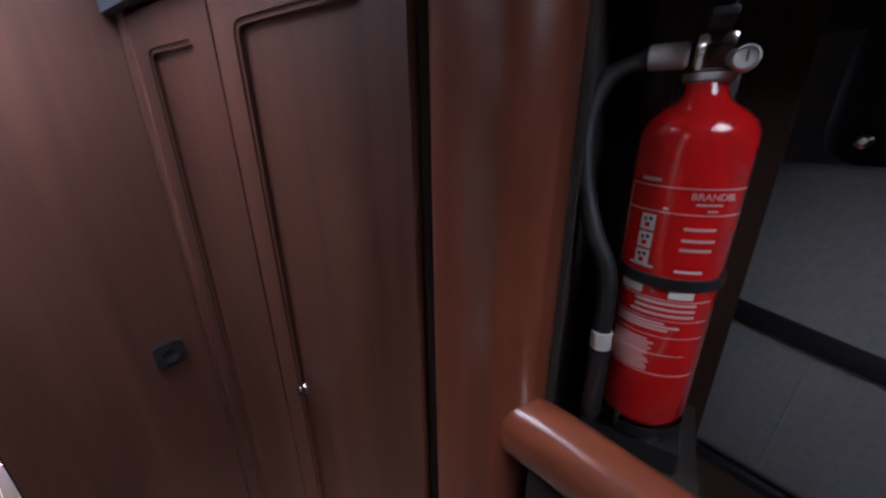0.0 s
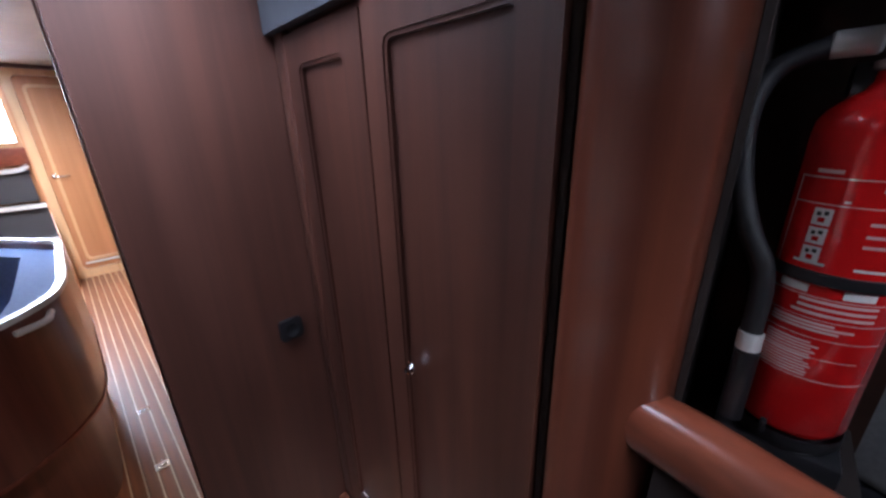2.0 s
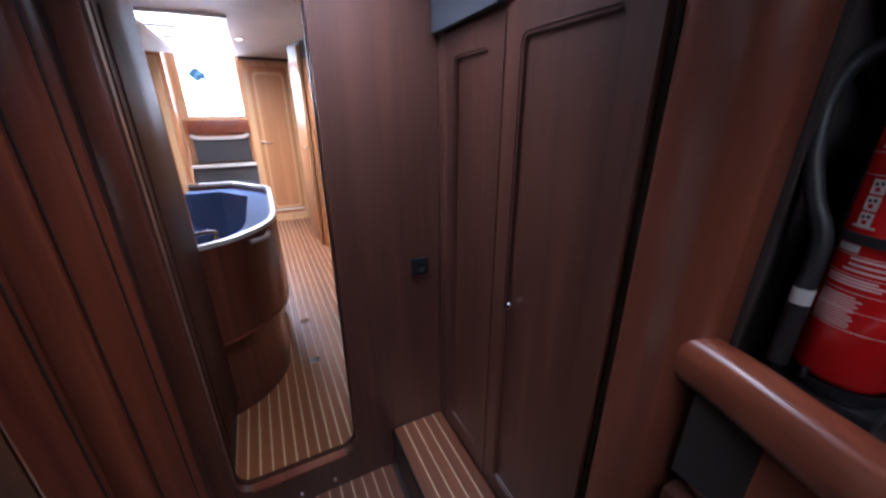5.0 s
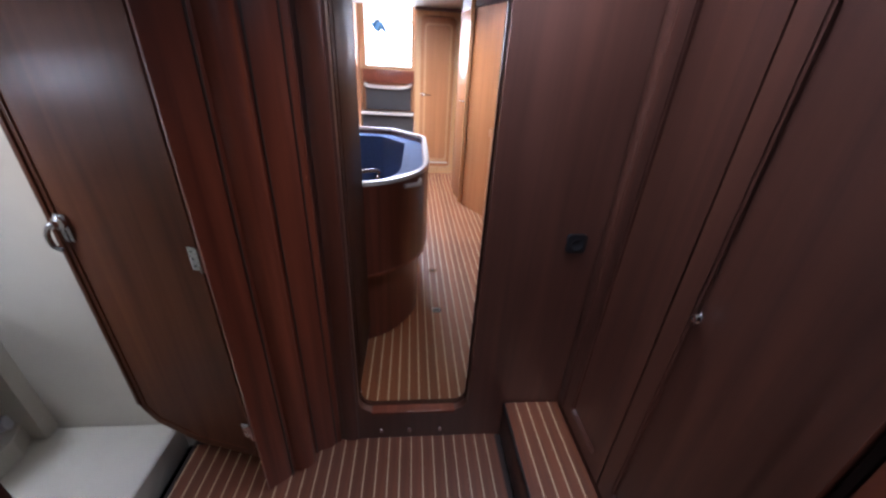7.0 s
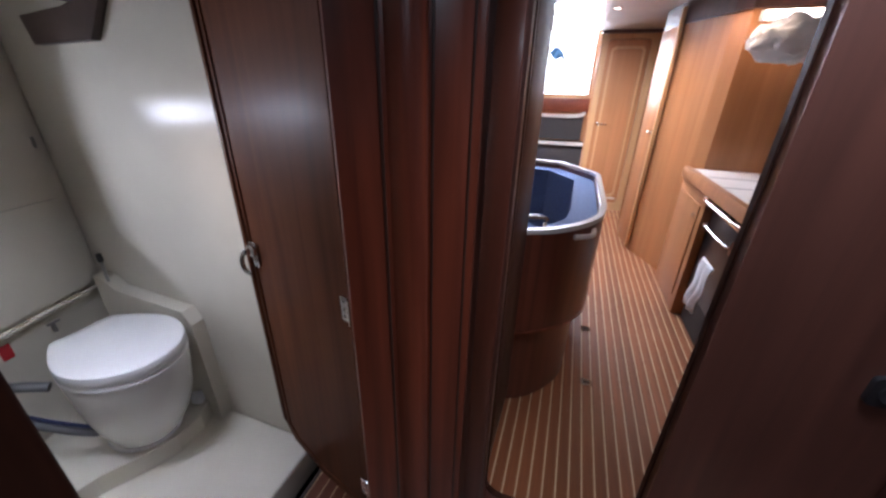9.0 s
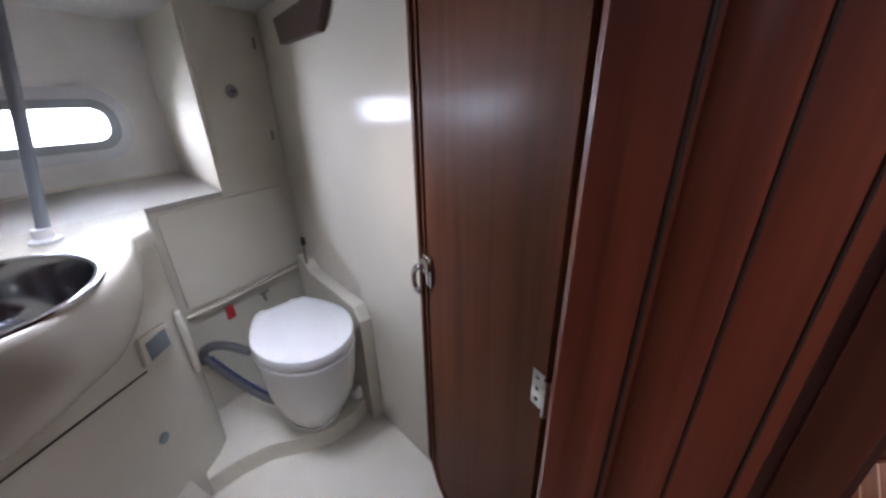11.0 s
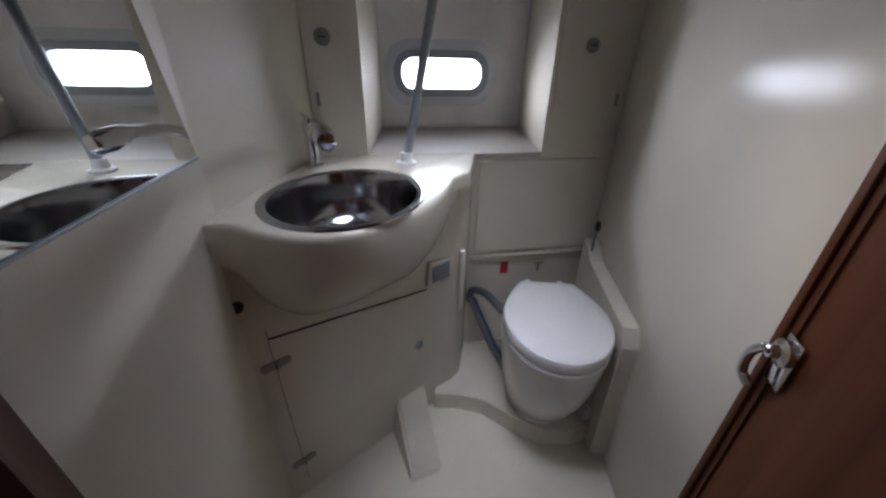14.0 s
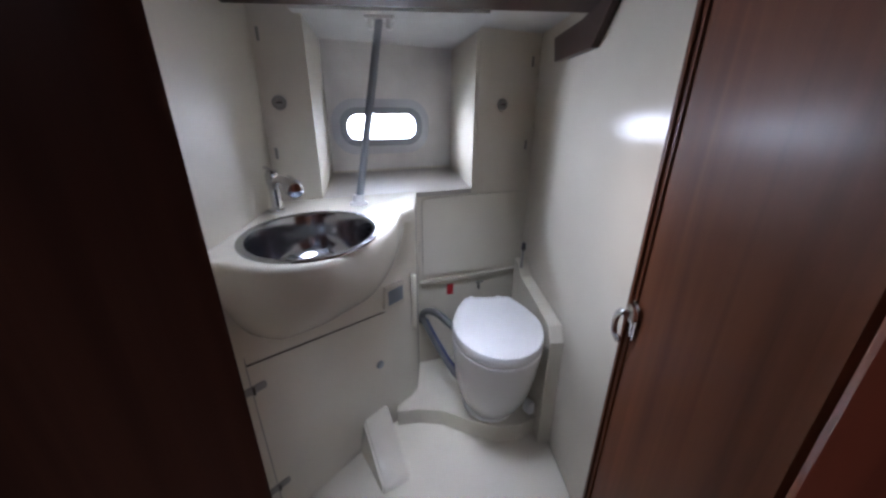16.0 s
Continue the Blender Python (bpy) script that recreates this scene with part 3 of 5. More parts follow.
def heads_door():
    """Local x from hinge to free edge, local -y into the room."""
    t = thing("heads_door", "open mahogany door with a chamfered foot and chrome lever, swung into the heads", "door", at=(0.776, 1.79, 0.16))
    def put(bm):
        bmesh.ops.transform(bm, matrix=HD_TURN, verts=bm.verts[:])
        return bm
    W = 0.437
    outline = [(0.008, 0.150), (0.24, 0.165), (W - 0.045, 0.235), (W, 0.30), (W, 1.93), (0.008, 1.93)]
    inner = [(0.035, 0.185), (0.225, 0.198), (W - 0.065, 0.258), (W - 0.026, 0.312), (W - 0.026, 1.905), (0.035, 1.905)]
    part("door_leaf", put(prism(inner, -0.024, 0.004, "y")), "mahogany_door", t)
    part("door_edging", put(ring_prism(outline, inner, -0.028, 0.008, "y")), "mahogany_door", t, "darker solid edging strip")
    part("door_lip", put(box((W - 0.012, -0.034, 0.32), (W + 0.004, -0.028, 1.92), 0.002)), "mahogany_door", t)
    for z in (0.30, 0.975, 1.65):
        h = part("hinge", put(box((-0.012, -0.0345, z - 0.035), (0.030, -0.0285, z + 0.035), 0.002)), "chrome", t, "chrome butt hinge")
        part("pin", put(lathe([(0, z - 0.036), (0.0055, z - 0.036), (0.0055, z + 0.036), (0, z + 0.036)], (-0.004, -0.037, 0), 10)), "chrome", h)
        for dz in (-0.022, 0.0, 0.022):
            part("screw", put(lathe([(0, 0), (0.004, 0), (0.003, 0.0015), (0, 0.0015)], (0.019, -0.0345, z + dz), 8, Matrix.Rotation(radians(90), 4, "X"))), "steel", h)
    plate = part("lock_plate", put(box((W - 0.055, -0.0315, 0.975), (W - 0.018, -0.0285, 1.055), 0.002)), "chrome", t, "chrome lock plate")
    part("rose", put(lathe([(0, 0), (0.020, 0), (0.020, 0.008), (0.010, 0.012), (0.009, 0.022), (0, 0.022)], (W - 0.036, -0.0315, 1.030), 20, Matrix.Rotation(radians(90), 4, "X"))), "chrome", plate)
    part("lever", put(tube([(W - 0.036, -0.050, 1.030), (W - 0.026, -0.053, 1.028), (W - 0.008, -0.054, 1.000), (W - 0.006, -0.051, 0.966), (W - 0.022, -0.044, 0.952)], 0.0068, n=10)), "chrome", plate)
    part("latch", put(box((W + 0.0005, -0.020, 0.99), (W + 0.010, -0.006, 1.03), 0.002)), "steel", t, "steel latch bolt")
    part("mirror_knob", put(lathe([(0, 0), (0.014, 0), (0.016, 0.008), (0.012, 0.02), (0, 0.022)], (W - 0.036, 0.004, 1.030), 16, Matrix.Rotation(radians(-90), 4, "X"))), "chrome", t)
    return t


heads_door()


def saloon_door():
    """Opened flat against the passage, hinged on the port side of the doorway."""
    t = thing("saloon_door", "open dark mahogany door hinged at the saloon doorway", "door", at=(1.09, 2.25, 0.17))
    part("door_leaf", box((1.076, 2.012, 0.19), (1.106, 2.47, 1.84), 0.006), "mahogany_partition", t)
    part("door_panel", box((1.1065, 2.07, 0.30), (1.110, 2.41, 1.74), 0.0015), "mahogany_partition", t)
    for z in (0.305, 1.02, 1.68):
        h = part("hinge", box((1.096, 2.0005, z - 0.035), (1.110, 2.0115, z + 0.035), 0.002), "chrome", t, "chrome butt hinge")
        part("pin", lathe([(0, z - 0.036), (0.005, z - 0.036), (0.005, z + 0.036), (0, z + 0.036)], (1.111, 2.006, 0), 10), "chrome", h)
    part("foot_plate", box((1.074, 2.010, 0.168), (1.109, 2.05, 0.1885), 0.003), "white_paint", t, "white plastic foot plate")
    return t


saloon_door()


# ---------------------------------------------------------------- fore cabin
def frame_and_panel(parent, y0, y1, z0, z1, x, knob=None):
    """A raised-panel door on the wardrobe front; its face looks towards -x."""
    d = part("door", ring_prism(rounded((y0 + y1) / 2, (z0 + z1) / 2, y1 - y0, z1 - z0, 0.006, 2), rounded((y0 + y1) / 2, (z0 + z1) / 2, y1 - y0 - 0.115, z1 - z0 - 0.13, 0.02, 2), x - 0.020, x, "x"), "mahogany", parent)
    cx, cz, w, h = (y0 + y1) / 2, (z0 + z1) / 2, y1 - y0 - 0.115, z1 - z0 - 0.13
    part("panel", prism(rounded(cx, cz, w + 0.002, h + 0.002, 0.02, 2), x - 0.009, x - 0.001, "x"), "mahogany", d)
    part("bead", ring_prism(rounded(cx, cz, w, h, 0.02, 2), rounded(cx, cz, w - 0.016, h - 0.016, 0.013, 2), x - 0.017, x - 0.0092, "x"), "mahogany", d)
    if knob:
        k = part("push_lock", lathe([(0, 0), (0.013, 0), (0.012, 0.006), (0.0075, 0.010), (0.0085, 0.016), (0, 0.018)], (x - 0.020, knob[0], knob[1]), 18, Matrix.Rotation(radians(-90), 4, "Y")), "chrome", d, "small chrome push-button lock")
        part("key_slot", box((x - 0.0395, knob[0] - 0.004, knob[1] - 0.001), (x - 0.037, knob[0] + 0.004, knob[1] + 0.001)), "dark", k)
    return d


def wardrobe():
    t = thing("wardrobe", "dark mahogany wardrobe with two raised-panel doors and a push lock", "wardrobe", at=(2.1, 1.58, 0))
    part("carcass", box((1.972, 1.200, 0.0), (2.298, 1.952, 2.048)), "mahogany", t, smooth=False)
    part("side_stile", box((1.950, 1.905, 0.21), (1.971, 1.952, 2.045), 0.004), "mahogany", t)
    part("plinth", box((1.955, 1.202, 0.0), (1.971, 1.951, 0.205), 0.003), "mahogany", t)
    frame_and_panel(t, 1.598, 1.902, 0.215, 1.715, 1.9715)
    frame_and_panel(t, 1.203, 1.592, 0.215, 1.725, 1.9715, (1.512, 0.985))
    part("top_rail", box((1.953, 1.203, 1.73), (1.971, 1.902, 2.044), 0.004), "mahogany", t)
    return t


wardrobe()
# padded dark valance above the far wardrobe door
solo("valance", prism([(1.60, 1.728), (1.95, 1.722), (1.954, 2.04), (1.56, 2.04)], 1.928, 1.949, "x"), "valance", "dark grey-blue padded valance above the wardrobe door", "valance")
# dark socket on the bulkhead
sk = thing("wall_socket", "small black socket on the mahogany bulkhead", "socket", at=(1.865, 1.955, 0.952))
part("plate", prism(rounded(1.865, 0.952, 0.066, 0.066, 0.012, 4), 1.944, 1.955, "y"), "black_gloss", sk)
part("insert", lathe([(0, 0), (0.020, 0), (0.020, 0.004), (0.014, 0.001), (0, 0.001)], (1.865, 1.944, 0.952), 20, Matrix.Rotation(radians(90), 4, "X")), "black", sk)


def pilaster():
    """Rounded varnished post between wardrobe and the extinguisher's recess."""
    out = [(2.298, 1.188), (1.975, 1.188)]
    for i in range(9):
        a = radians(90 + 11 * i)
        out.append((1.985 + 0.036 * math.cos(a) - 0.006, 1.150 + 0.036 * math.sin(a)))
    for i in range(1, 9):
        a = radians(180 + 11 * i)
        out.append((1.999 + 0.056 * math.cos(a), 1.100 + 0.066 * math.sin(a)))
    out += [(2.012, 1.031), (2.298, 1.031)]
    return prism(out, 0.0, 2.048)


solo("post_pilaster", pilaster(), "mahogany_gloss", "glossy rounded mahogany pilaster beside the wardrobe", "post", kind="structure")
# dark filler paints the shade inside the gap
solo("trim_gap_shade", box((1.968, 1.1885, 0.0), (1.985, 1.1995, 2.04)), "dark", "dark strip for the shade in the gap beside the wardrobe", "trim", kind="structure", smooth=False)
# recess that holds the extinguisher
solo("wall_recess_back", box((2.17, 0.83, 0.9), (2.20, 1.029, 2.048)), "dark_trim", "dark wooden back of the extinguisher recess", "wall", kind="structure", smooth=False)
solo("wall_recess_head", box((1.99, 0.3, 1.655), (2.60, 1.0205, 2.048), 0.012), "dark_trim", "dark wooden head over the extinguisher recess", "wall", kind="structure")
# dark sheet and near-black shelf: the recess's shade put into their colour
solo("trim_recess_shade", box((2.018, 1.0215, 1.096), (2.169, 1.0302, 2.04)), "dark", "dark sheet on the side of the extinguisher recess, standing in for its shade", "trim", kind="structure", smooth=False)
solo("shelf_recess", box((1.955, 0.842, 0.90), (2.2, 1.029, 1.095)), "dark", "wooden shelf under the extinguisher, near-black for the shade on it", "shelf", kind="structure", smooth=False)
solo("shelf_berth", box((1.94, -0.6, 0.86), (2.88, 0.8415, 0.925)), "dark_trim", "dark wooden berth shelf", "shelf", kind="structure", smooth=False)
wall("wall_berth_front", (1.945, -0.6, 0.0), (1.985, 1.029, 0.859), "mahogany", "mahogany panel under the berth shelf")


def berth_rail():
    sec = []
    for i in range(14):
        a = 2 * math.pi * i / 14
        c, s = math.cos(a), math.sin(a)
        sec.append((0.034 * math.copysign(abs(c) ** 0.7, c), 0.045 * math.copysign(abs(s) ** 0.7, s)))
    path = smooth_path([(1.995, 1.100, 1.116), (1.978, 1.045, 1.117), (1.962, 0.985, 1.120), (1.935, 0.900, 1.120), (1.905, 0.78, 1.120), (1.875, 0.55, 1.12), (1.86, 0.1, 1.12), (1.86, -0.55, 1.12)], 6)
    return sweep(path, sec)


br = thing("berth_rail", "thick rounded varnished mahogany rail along the berth shelf", "rail", at=(1.9, 0.6, 0.93))
part("rail", berth_rail(), "mahogany_rail", br)
part("rail_riser", prism([(2.004, 1.03), (1.972, 0.985), (1.945, 0.90), (1.915, 0.78), (1.885, 0.55), (1.87, 0.1), (1.87, -0.55), (1.89, -0.55), (1.89, 0.1), (1.905, 0.55), (1.935, 0.78), (1.954, 0.87)], 0.86, 1.09), "mahogany_rail", br)

EX, EY = 2.068, 0.921


def extinguisher():
    t = thing("fire_extinguisher", "red powder fire extinguisher with black hose, strapped in a bracket", "extinguisher", at=(EX, EY, 1.13))
    r = 0.0525
    prof = [(0, 1.150), (0.030, 1.150), (0.046, 1.154), (r, 1.166), (r, 1.492), (0.0515, 1.503), (0.046, 1.514), (0.036, 1.523), (0.0245, 1.530), (0.0190, 1.537), (0.0180, 1.553), (0.017, 1.556), (0, 1.556)]
    cyl = part("cylinder", lathe(prof, (EX, EY, 0), 48), "red", t)
    part("foot_ring", lathe([(0.038, 1.1345), (0.0505, 1.1345), (0.0535, 1.140), (0.0535, 1.1545), (0.0525, 1.1545)], (EX, EY, 0), 40), "black_gloss", t, "black plastic foot ring")
    part("foot_notch", box((EX - 0.058, EY + 0.016, 1.150), (EX - 0.048, EY + 0.022, 1.166), 0.002), "black_gloss", t)
    # print on the drum, drawn in angle and height
    face = math.atan2(0.934 - EY, 1.602 - EX)
    def patch(a0, a1, z0, z1, lift=0.0006):
        bm = bmesh.new()
        n = max(2, int(abs(a1 - a0) / 5))
        rows = [[bm.verts.new((EX + (r + lift) * math.cos(face - radians(a0 + (a1 - a0) * i / n)), EY + (r + lift) * math.sin(face - radians(a0 + (a1 - a0) * i / n)), z)) for i in range(n + 1)] for z in (z0, z1)]
        for i in range(n):
            bm.faces.new((rows[0][i], rows[0][i + 1], rows[1][i + 1], rows[1][i]))
        return bm
    def merged(list_of):
        bm = bmesh.new()
        for a in list_of:
            b = patch(*a)
            me = bpy.data.meshes.new("tmp")
            b.to_mesh(me)
            b.free()
            bm.from_mesh(me)
            bpy.data.meshes.remove(me)
        return bm
    # angles: plus is towards the cabin's aft end. The label's lines and frame
    w = 0.0011
    lines = [(62, -78, 1.4505, 1.4505 + w), (62, -78, 1.425, 1.425 + w), (60, 62, 1.345, 1.4505), (62, -60, 1.330, 1.331), (62, -60, 1.306, 1.3068), (62, -60, 1.285, 1.2858), (62, -40, 1.262, 1.2628), (60, 62, 1.235, 1.330), (62, -60, 1.235, 1.236)]
    part("label_frame", merged(lines), "pink_print", cyl, "thin pale label lines")
    rng = random.Random(3)
    bars = [(45, 22, 1.4555, 1.4590), (15, 10, 1.4285, 1.4305), (-14, -40, 1.4350, 1.4368), (-26, -36, 1.4288, 1.4304)]
    for z in (1.413, 1.401, 1.391):
        a = -8
        bars.append((a, -38 - rng.random() * 6, z - 0.0035, z - 0.0005))
    for z in (1.327, 1.320, 1.313):
        bars.append((30 - rng.random() * 8, -40, z - 0.002, z + 0.001))
    for z in (1.302, 1.298, 1.294):
        bars.append((46, -10 - rng.random() * 20, z - 0.0012, z + 0.0014))
    z = 1.279
    while z > 1.238:
        bars.append((46, 6 - rng.random() * 10, z - 0.0009, z + 0.0011))
        z -= 0.0036
    for k, bar in enumerate(bars):
        part("print_line", patch(*bar), "pink_print", cyl)
    for blk in ((48, 20, 1.3335, 1.3425), (-8, -34, 1.3335, 1.3425), (42, 14, 1.3640, 1.3665), (-8, -36, 1.3640, 1.3665)):
        part("label_block", patch(*blk), "white_print", cyl, "white label block")
    for i in range(3):
        zc = 1.413 - 0.0195 * i
        sq = part("pictogram", patch(36, 20, zc - 0.0085, zc + 0.0085, 0.0008), "white_print", cyl, "white pictogram square")
        part("pictogram_mark", patch(31, 25, zc - 0.0055, zc - 0.0005, 0.0012), "red", sq)
        part("pictogram_mark", merged([(33, 29, zc + 0.001, zc + 0.005, 0.0012), (27, 23, zc + 0.002, zc + 0.006, 0.0012)]), "black_gloss", sq)
    # strap
    part("strap", lathe([(r + 0.0005, 1.3440), (r + 0.0035, 1.3445), (r + 0.0035, 1.3565), (r + 0.0005, 1.3570)], (EX, EY, 0), 40), "black", t, "black rubber strap")
    # head: valve block, lever, gauge, hose nut
    hv = part("valve", box((EX - 0.016, EY - 0.016, 1.5565), (EX + 0.016, EY + 0.016, 1.590), 0.004), "chrome", t, "chrome valve block")
    part("neck_ring", lathe([(0.0183, 1.547), (0.022, 1.549), (0.022, 1.5555), (0.0183, 1.556)], (EX, EY, 0), 24), "nickel", hv)
    gturn = Vector((-1.0, 0.05, 0.05)).to_track_quat("Z", "Y").to_matrix().to_4x4()
    gg = part("gauge", lathe([(0, 0), (0.0095, 0), (0.0108, 0.004), (0.0108, 0.016), (0.0090, 0.018), (0.0085, 0.015), (0, 0.015)], (EX - 0.010, EY - 0.024, 1.564), 24, gturn), "nickel", t, "round pressure gauge")
    part("dial", lathe([(0, 0.0152), (0.0083, 0.0152), (0.0083, 0.0158), (0, 0.0158)], (EX - 0.010, EY - 0.024, 1.564), 24, gturn), "white_print", gg, "white dial face")
    part("needle", box((EX - 0.0268, EY - 0.0248, 1.562), (EX - 0.0262, EY - 0.0232, 1.571)), "black_gloss", gg)
    part("hose_nut", lathe([(0, 0), (0.010, 0), (0.0125, 0.003), (0.0125, 0.034), (0.010, 0.036), (0, 0.036)], (EX - 0.006, EY + 0.020, 1.573), 16, Matrix.Rotation(radians(-90), 4, "X")), "nickel", t, "chrome hose nut")
    part("lever", box((EX - 0.055, EY - 0.010, 1.594), (EX + 0.02, EY + 0.010, 1.602), 0.003), "black", t, "black squeeze lever")
    part("lever", box((EX - 0.05, EY - 0.008, 1.612), (EX + 0.02, EY + 0.008, 1.619), 0.003, turn=None), "black", t, "black squeeze lever")
    part("pivot", box((EX + 0.004, EY - 0.009, 1.5885), (EX + 0.02, EY + 0.009, 1.620), 0.002), "black", t)
    hose = part("hose", tube([(EX - 0.006, EY + 0.052, 1.573), (EX - 0.012, EY + 0.090, 1.556), (EX - 0.022, EY + 0.104, 1.515), (EX - 0.032, EY + 0.097, 1.45), (EX - 0.040, EY + 0.078, 1.39), (EX - 0.042, EY + 0.056, 1.34), (EX - 0.048, EY + 0.052, 1.26), (EX - 0.052, EY + 0.050, 1.17)], 0.0108, n=14), "black", t, "black rubber hose")
    part("hose_ferrule", tube([(EX - 0.0485, EY + 0.052, 1.272), (EX - 0.0495, EY + 0.0515, 1.250)], 0.0122, n=14, smooth=2), "nickel", hose, "bright ferrule on the hose")
    part("nozzle", tube([(EX - 0.0500, EY + 0.051, 1.247), (EX - 0.053, EY + 0.050, 1.155)], 0.0122, n=14, smooth=2), "black_gloss", hose)
    part("bracket_back", box((EX + 0.056, EY - 0.03, 1.10), (2.169, EY + 0.03, 1.56), 0.003), "black_gloss", t, "black bracket back plate")
    part("bracket_tray", box((EX - 0.050, EY - 0.055, 1.0955), (EX + 0.056, EY + 0.062, 1.134), 0.006), "black_gloss", t, "black bracket tray")
    # writing on the label
    cu = bpy.data.curves.new("lettering", "FONT")
    cu.body, cu.size, cu.extrude, cu.align_x = "BRANDBL", 0.0095, 0.0002, "LEFT"
    ob = new("lettering", cu)
    bpy.context.view_layer.update()
    me = bpy.data.meshes.new_from_object(ob.evaluated_get(bpy.context.evaluated_depsgraph_get()))
    bpy.data.objects.remove(ob)
    for v in me.vertices:
        a = face + radians(8) + v.co.x / r
        v.co = (EX + (r + 0.0007 + v.co.z) * math.cos(a), EY + (r + 0.0007 + v.co.z) * math.sin(a), 1.4405 + v.co.y)
    me.materials.clear()
    me.materials.append(M["pink_print"])
    o2 = new("lettering", me)
    o2.parent = cyl
    o2["label"] = "pale capital lettering"
    return t


extinguisher()


def canvas_seat():
    """A grey canvas cushion with black top and webbing, leaning against the hull side, which draws in towards the bow."""
    t = thing("canvas_cushion", "grey canvas cushion with black vinyl top and black webbing strap", "cushion", at=(2.3, 0.5, 1.1))
    lean = Matrix.Translation((2.275, 0.822, 0.924)) @ Matrix.Rotation(radians(-112), 4, "Z") @ Matrix.Rotation(radians(-4), 4, "X")
    def put(bm):
        bmesh.ops.transform(bm, matrix=lean, verts=bm.verts[:])
        return bm
    # local x: along the cushion, local y: towards the hull, local z: up
    part("body", put(box((-0.012, 0.0, 0.020), (0.62, 0.09, 0.530), 0.022, 3)), "grey_cloth", t)
    part("top", put(box((0.03, -0.004, 0.532), (0.62, 0.086, 0.72), 0.045, 4)), "black_cloth", t, "black vinyl top")
    part("bottom_band", put(box((0.0, -0.003, 0.0), (0.62, 0.088, 0.0195), 0.006, 3)), "black_cloth", t, "black bottom band")
    part("strap", put(box((-0.004, -0.006, -0.017), (0.634, -0.001, 0.017), 0.002, turn=Matrix.Translation((0, 0, 0.300)) @ Matrix.Rotation(radians(7), 4, "Y"))), "black_cloth", t, "black webbing strap")
    part("seam", put(tube([(0.110, 0.001, 0.27), (0.105, 0.001, 0.20), (0.098, 0.001, 0.05)], 0.0022, n=6)), "grey_cloth", t)
    part("piping", put(tube([(0.004, 0.010, 0.07), (0.004, 0.006, 0.30), (0.012, 0.008, 0.522)], 0.004, n=8)), "grey_cloth", t)
    part("snap", put(lathe([(0, 0), (0.010, 0), (0.0095, 0.004), (0.005, 0.006), (0.004, 0.003), (0, 0.003)], (0.075, -0.004, 0.562), 18, Matrix.Rotation(radians(90), 4, "X"))), "chrome", t, "chrome press stud")
    return t


canvas_seat()


def step_box():
    t = thing("step_box", "low wooden step box topped with teak and holly strips", "step", at=(1.83, 1.6, 0))
    part("box_side", box((1.722, 1.20, 0.0), (1.9485, 1.950, 0.185), 0.003), "mahogany", t)
    part("edge_trim", box((1.716, 1.198, 0.170), (1.7215, 1.9505, 0.199), 0.002), "black", t, "dark edge trim")
    x = 1.7225
    while x < 1.945:
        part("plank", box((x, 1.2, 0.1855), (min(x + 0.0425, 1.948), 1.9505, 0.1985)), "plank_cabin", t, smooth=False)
        if x + 0.0465 < 1.948:
            part("strip", box((x + 0.0427, 1.2, 0.1855), (x + 0.0463, 1.9505, 0.1988)), "holly", t, smooth=False)
        x += 0.0465
    for y in (1.35, 1.55, 1.75, 1.9):
        part("screw", lathe([(0, 0), (0.004, 0), (0.003, 0.0015), (0, 0.0015)], (1.716, y, 0.184), 8, Matrix.Rotation(radians(-90), 4, "Y")), "steel", t)
    return t


step_box()
for x in (1.20, 1.32, 1.45):
    solo("clip", box((x - 0.006, 1.943, 0.045), (x + 0.006, 1.9548, 0.07), 0.002), "chrome", "small chrome clip on the sill's face", "clip", group="clips under the sill")


# ---------------------------------------------------------------- heads
BC = Vector((0.000, 1.150, 1.085))     # middle of the basin
BRAD = 0.188
BSX, BSY = 1.125, 0.985                  # the bowl is slightly oval
TOP = [(0.218, 0.942), (0.204, 0.960), (0.200, 0.985), (0.206, 1.012), (0.222, 1.050), (0.236, 1.108), (0.231, 1.172), (0.196, 1.246), (0.125, 1.298), (0.050, 1.348), (-0.055, 1.380), (-0.150, 1.393), (-0.215, 1.402), (-0.226, 1.440), (-0.40, 1.449), (-0.53, 1.452),
       (-0.515, 1.40), (-0.47, 1.25), (-0.42, 1.09), (-0.40, 1.00), (-0.372, 0.932), (-0.1, 0.928), (0.150, 0.920), (0.205, 0.930)]


TOP = [(p.x, p.y) for p in smooth_path([(x, y, 0) for x, y in TOP[:13]], 5)] + TOP[13:]


def toward(a):
    """Where the counter's edge lies from the basin's middle at the angle a."""
    d = Vector((math.cos(a), math.sin(a)))
    best = 0.0
    for p, q in zip(TOP, TOP[1:] + TOP[:1]):
        p, q = Vector(p) - BC.xy, Vector(q) - BC.xy
        e = q - p
        den = d.x * e.y - d.y * e.x
        if abs(den) < 1e-9:
            continue
        s = (p.x * e.y - p.y * e.x) / den
        u = (p.x * d.y - p.y * d.x) / den
        if s > 0 and -1e-6 <= u <= 1 + 1e-6:
            best = max(best, s)
    return BC.xy + d * best


def f_line(p):
    """The nearest place on the cabinet's diagonal front."""
    a, b = Vector((0.225, 0.905)), Vector((-0.235, 1.343))
    d = b - a
    u = max(0.0, min(1.0, (Vector(p) - a).dot(d) / d.length_squared))
    return a + d * u


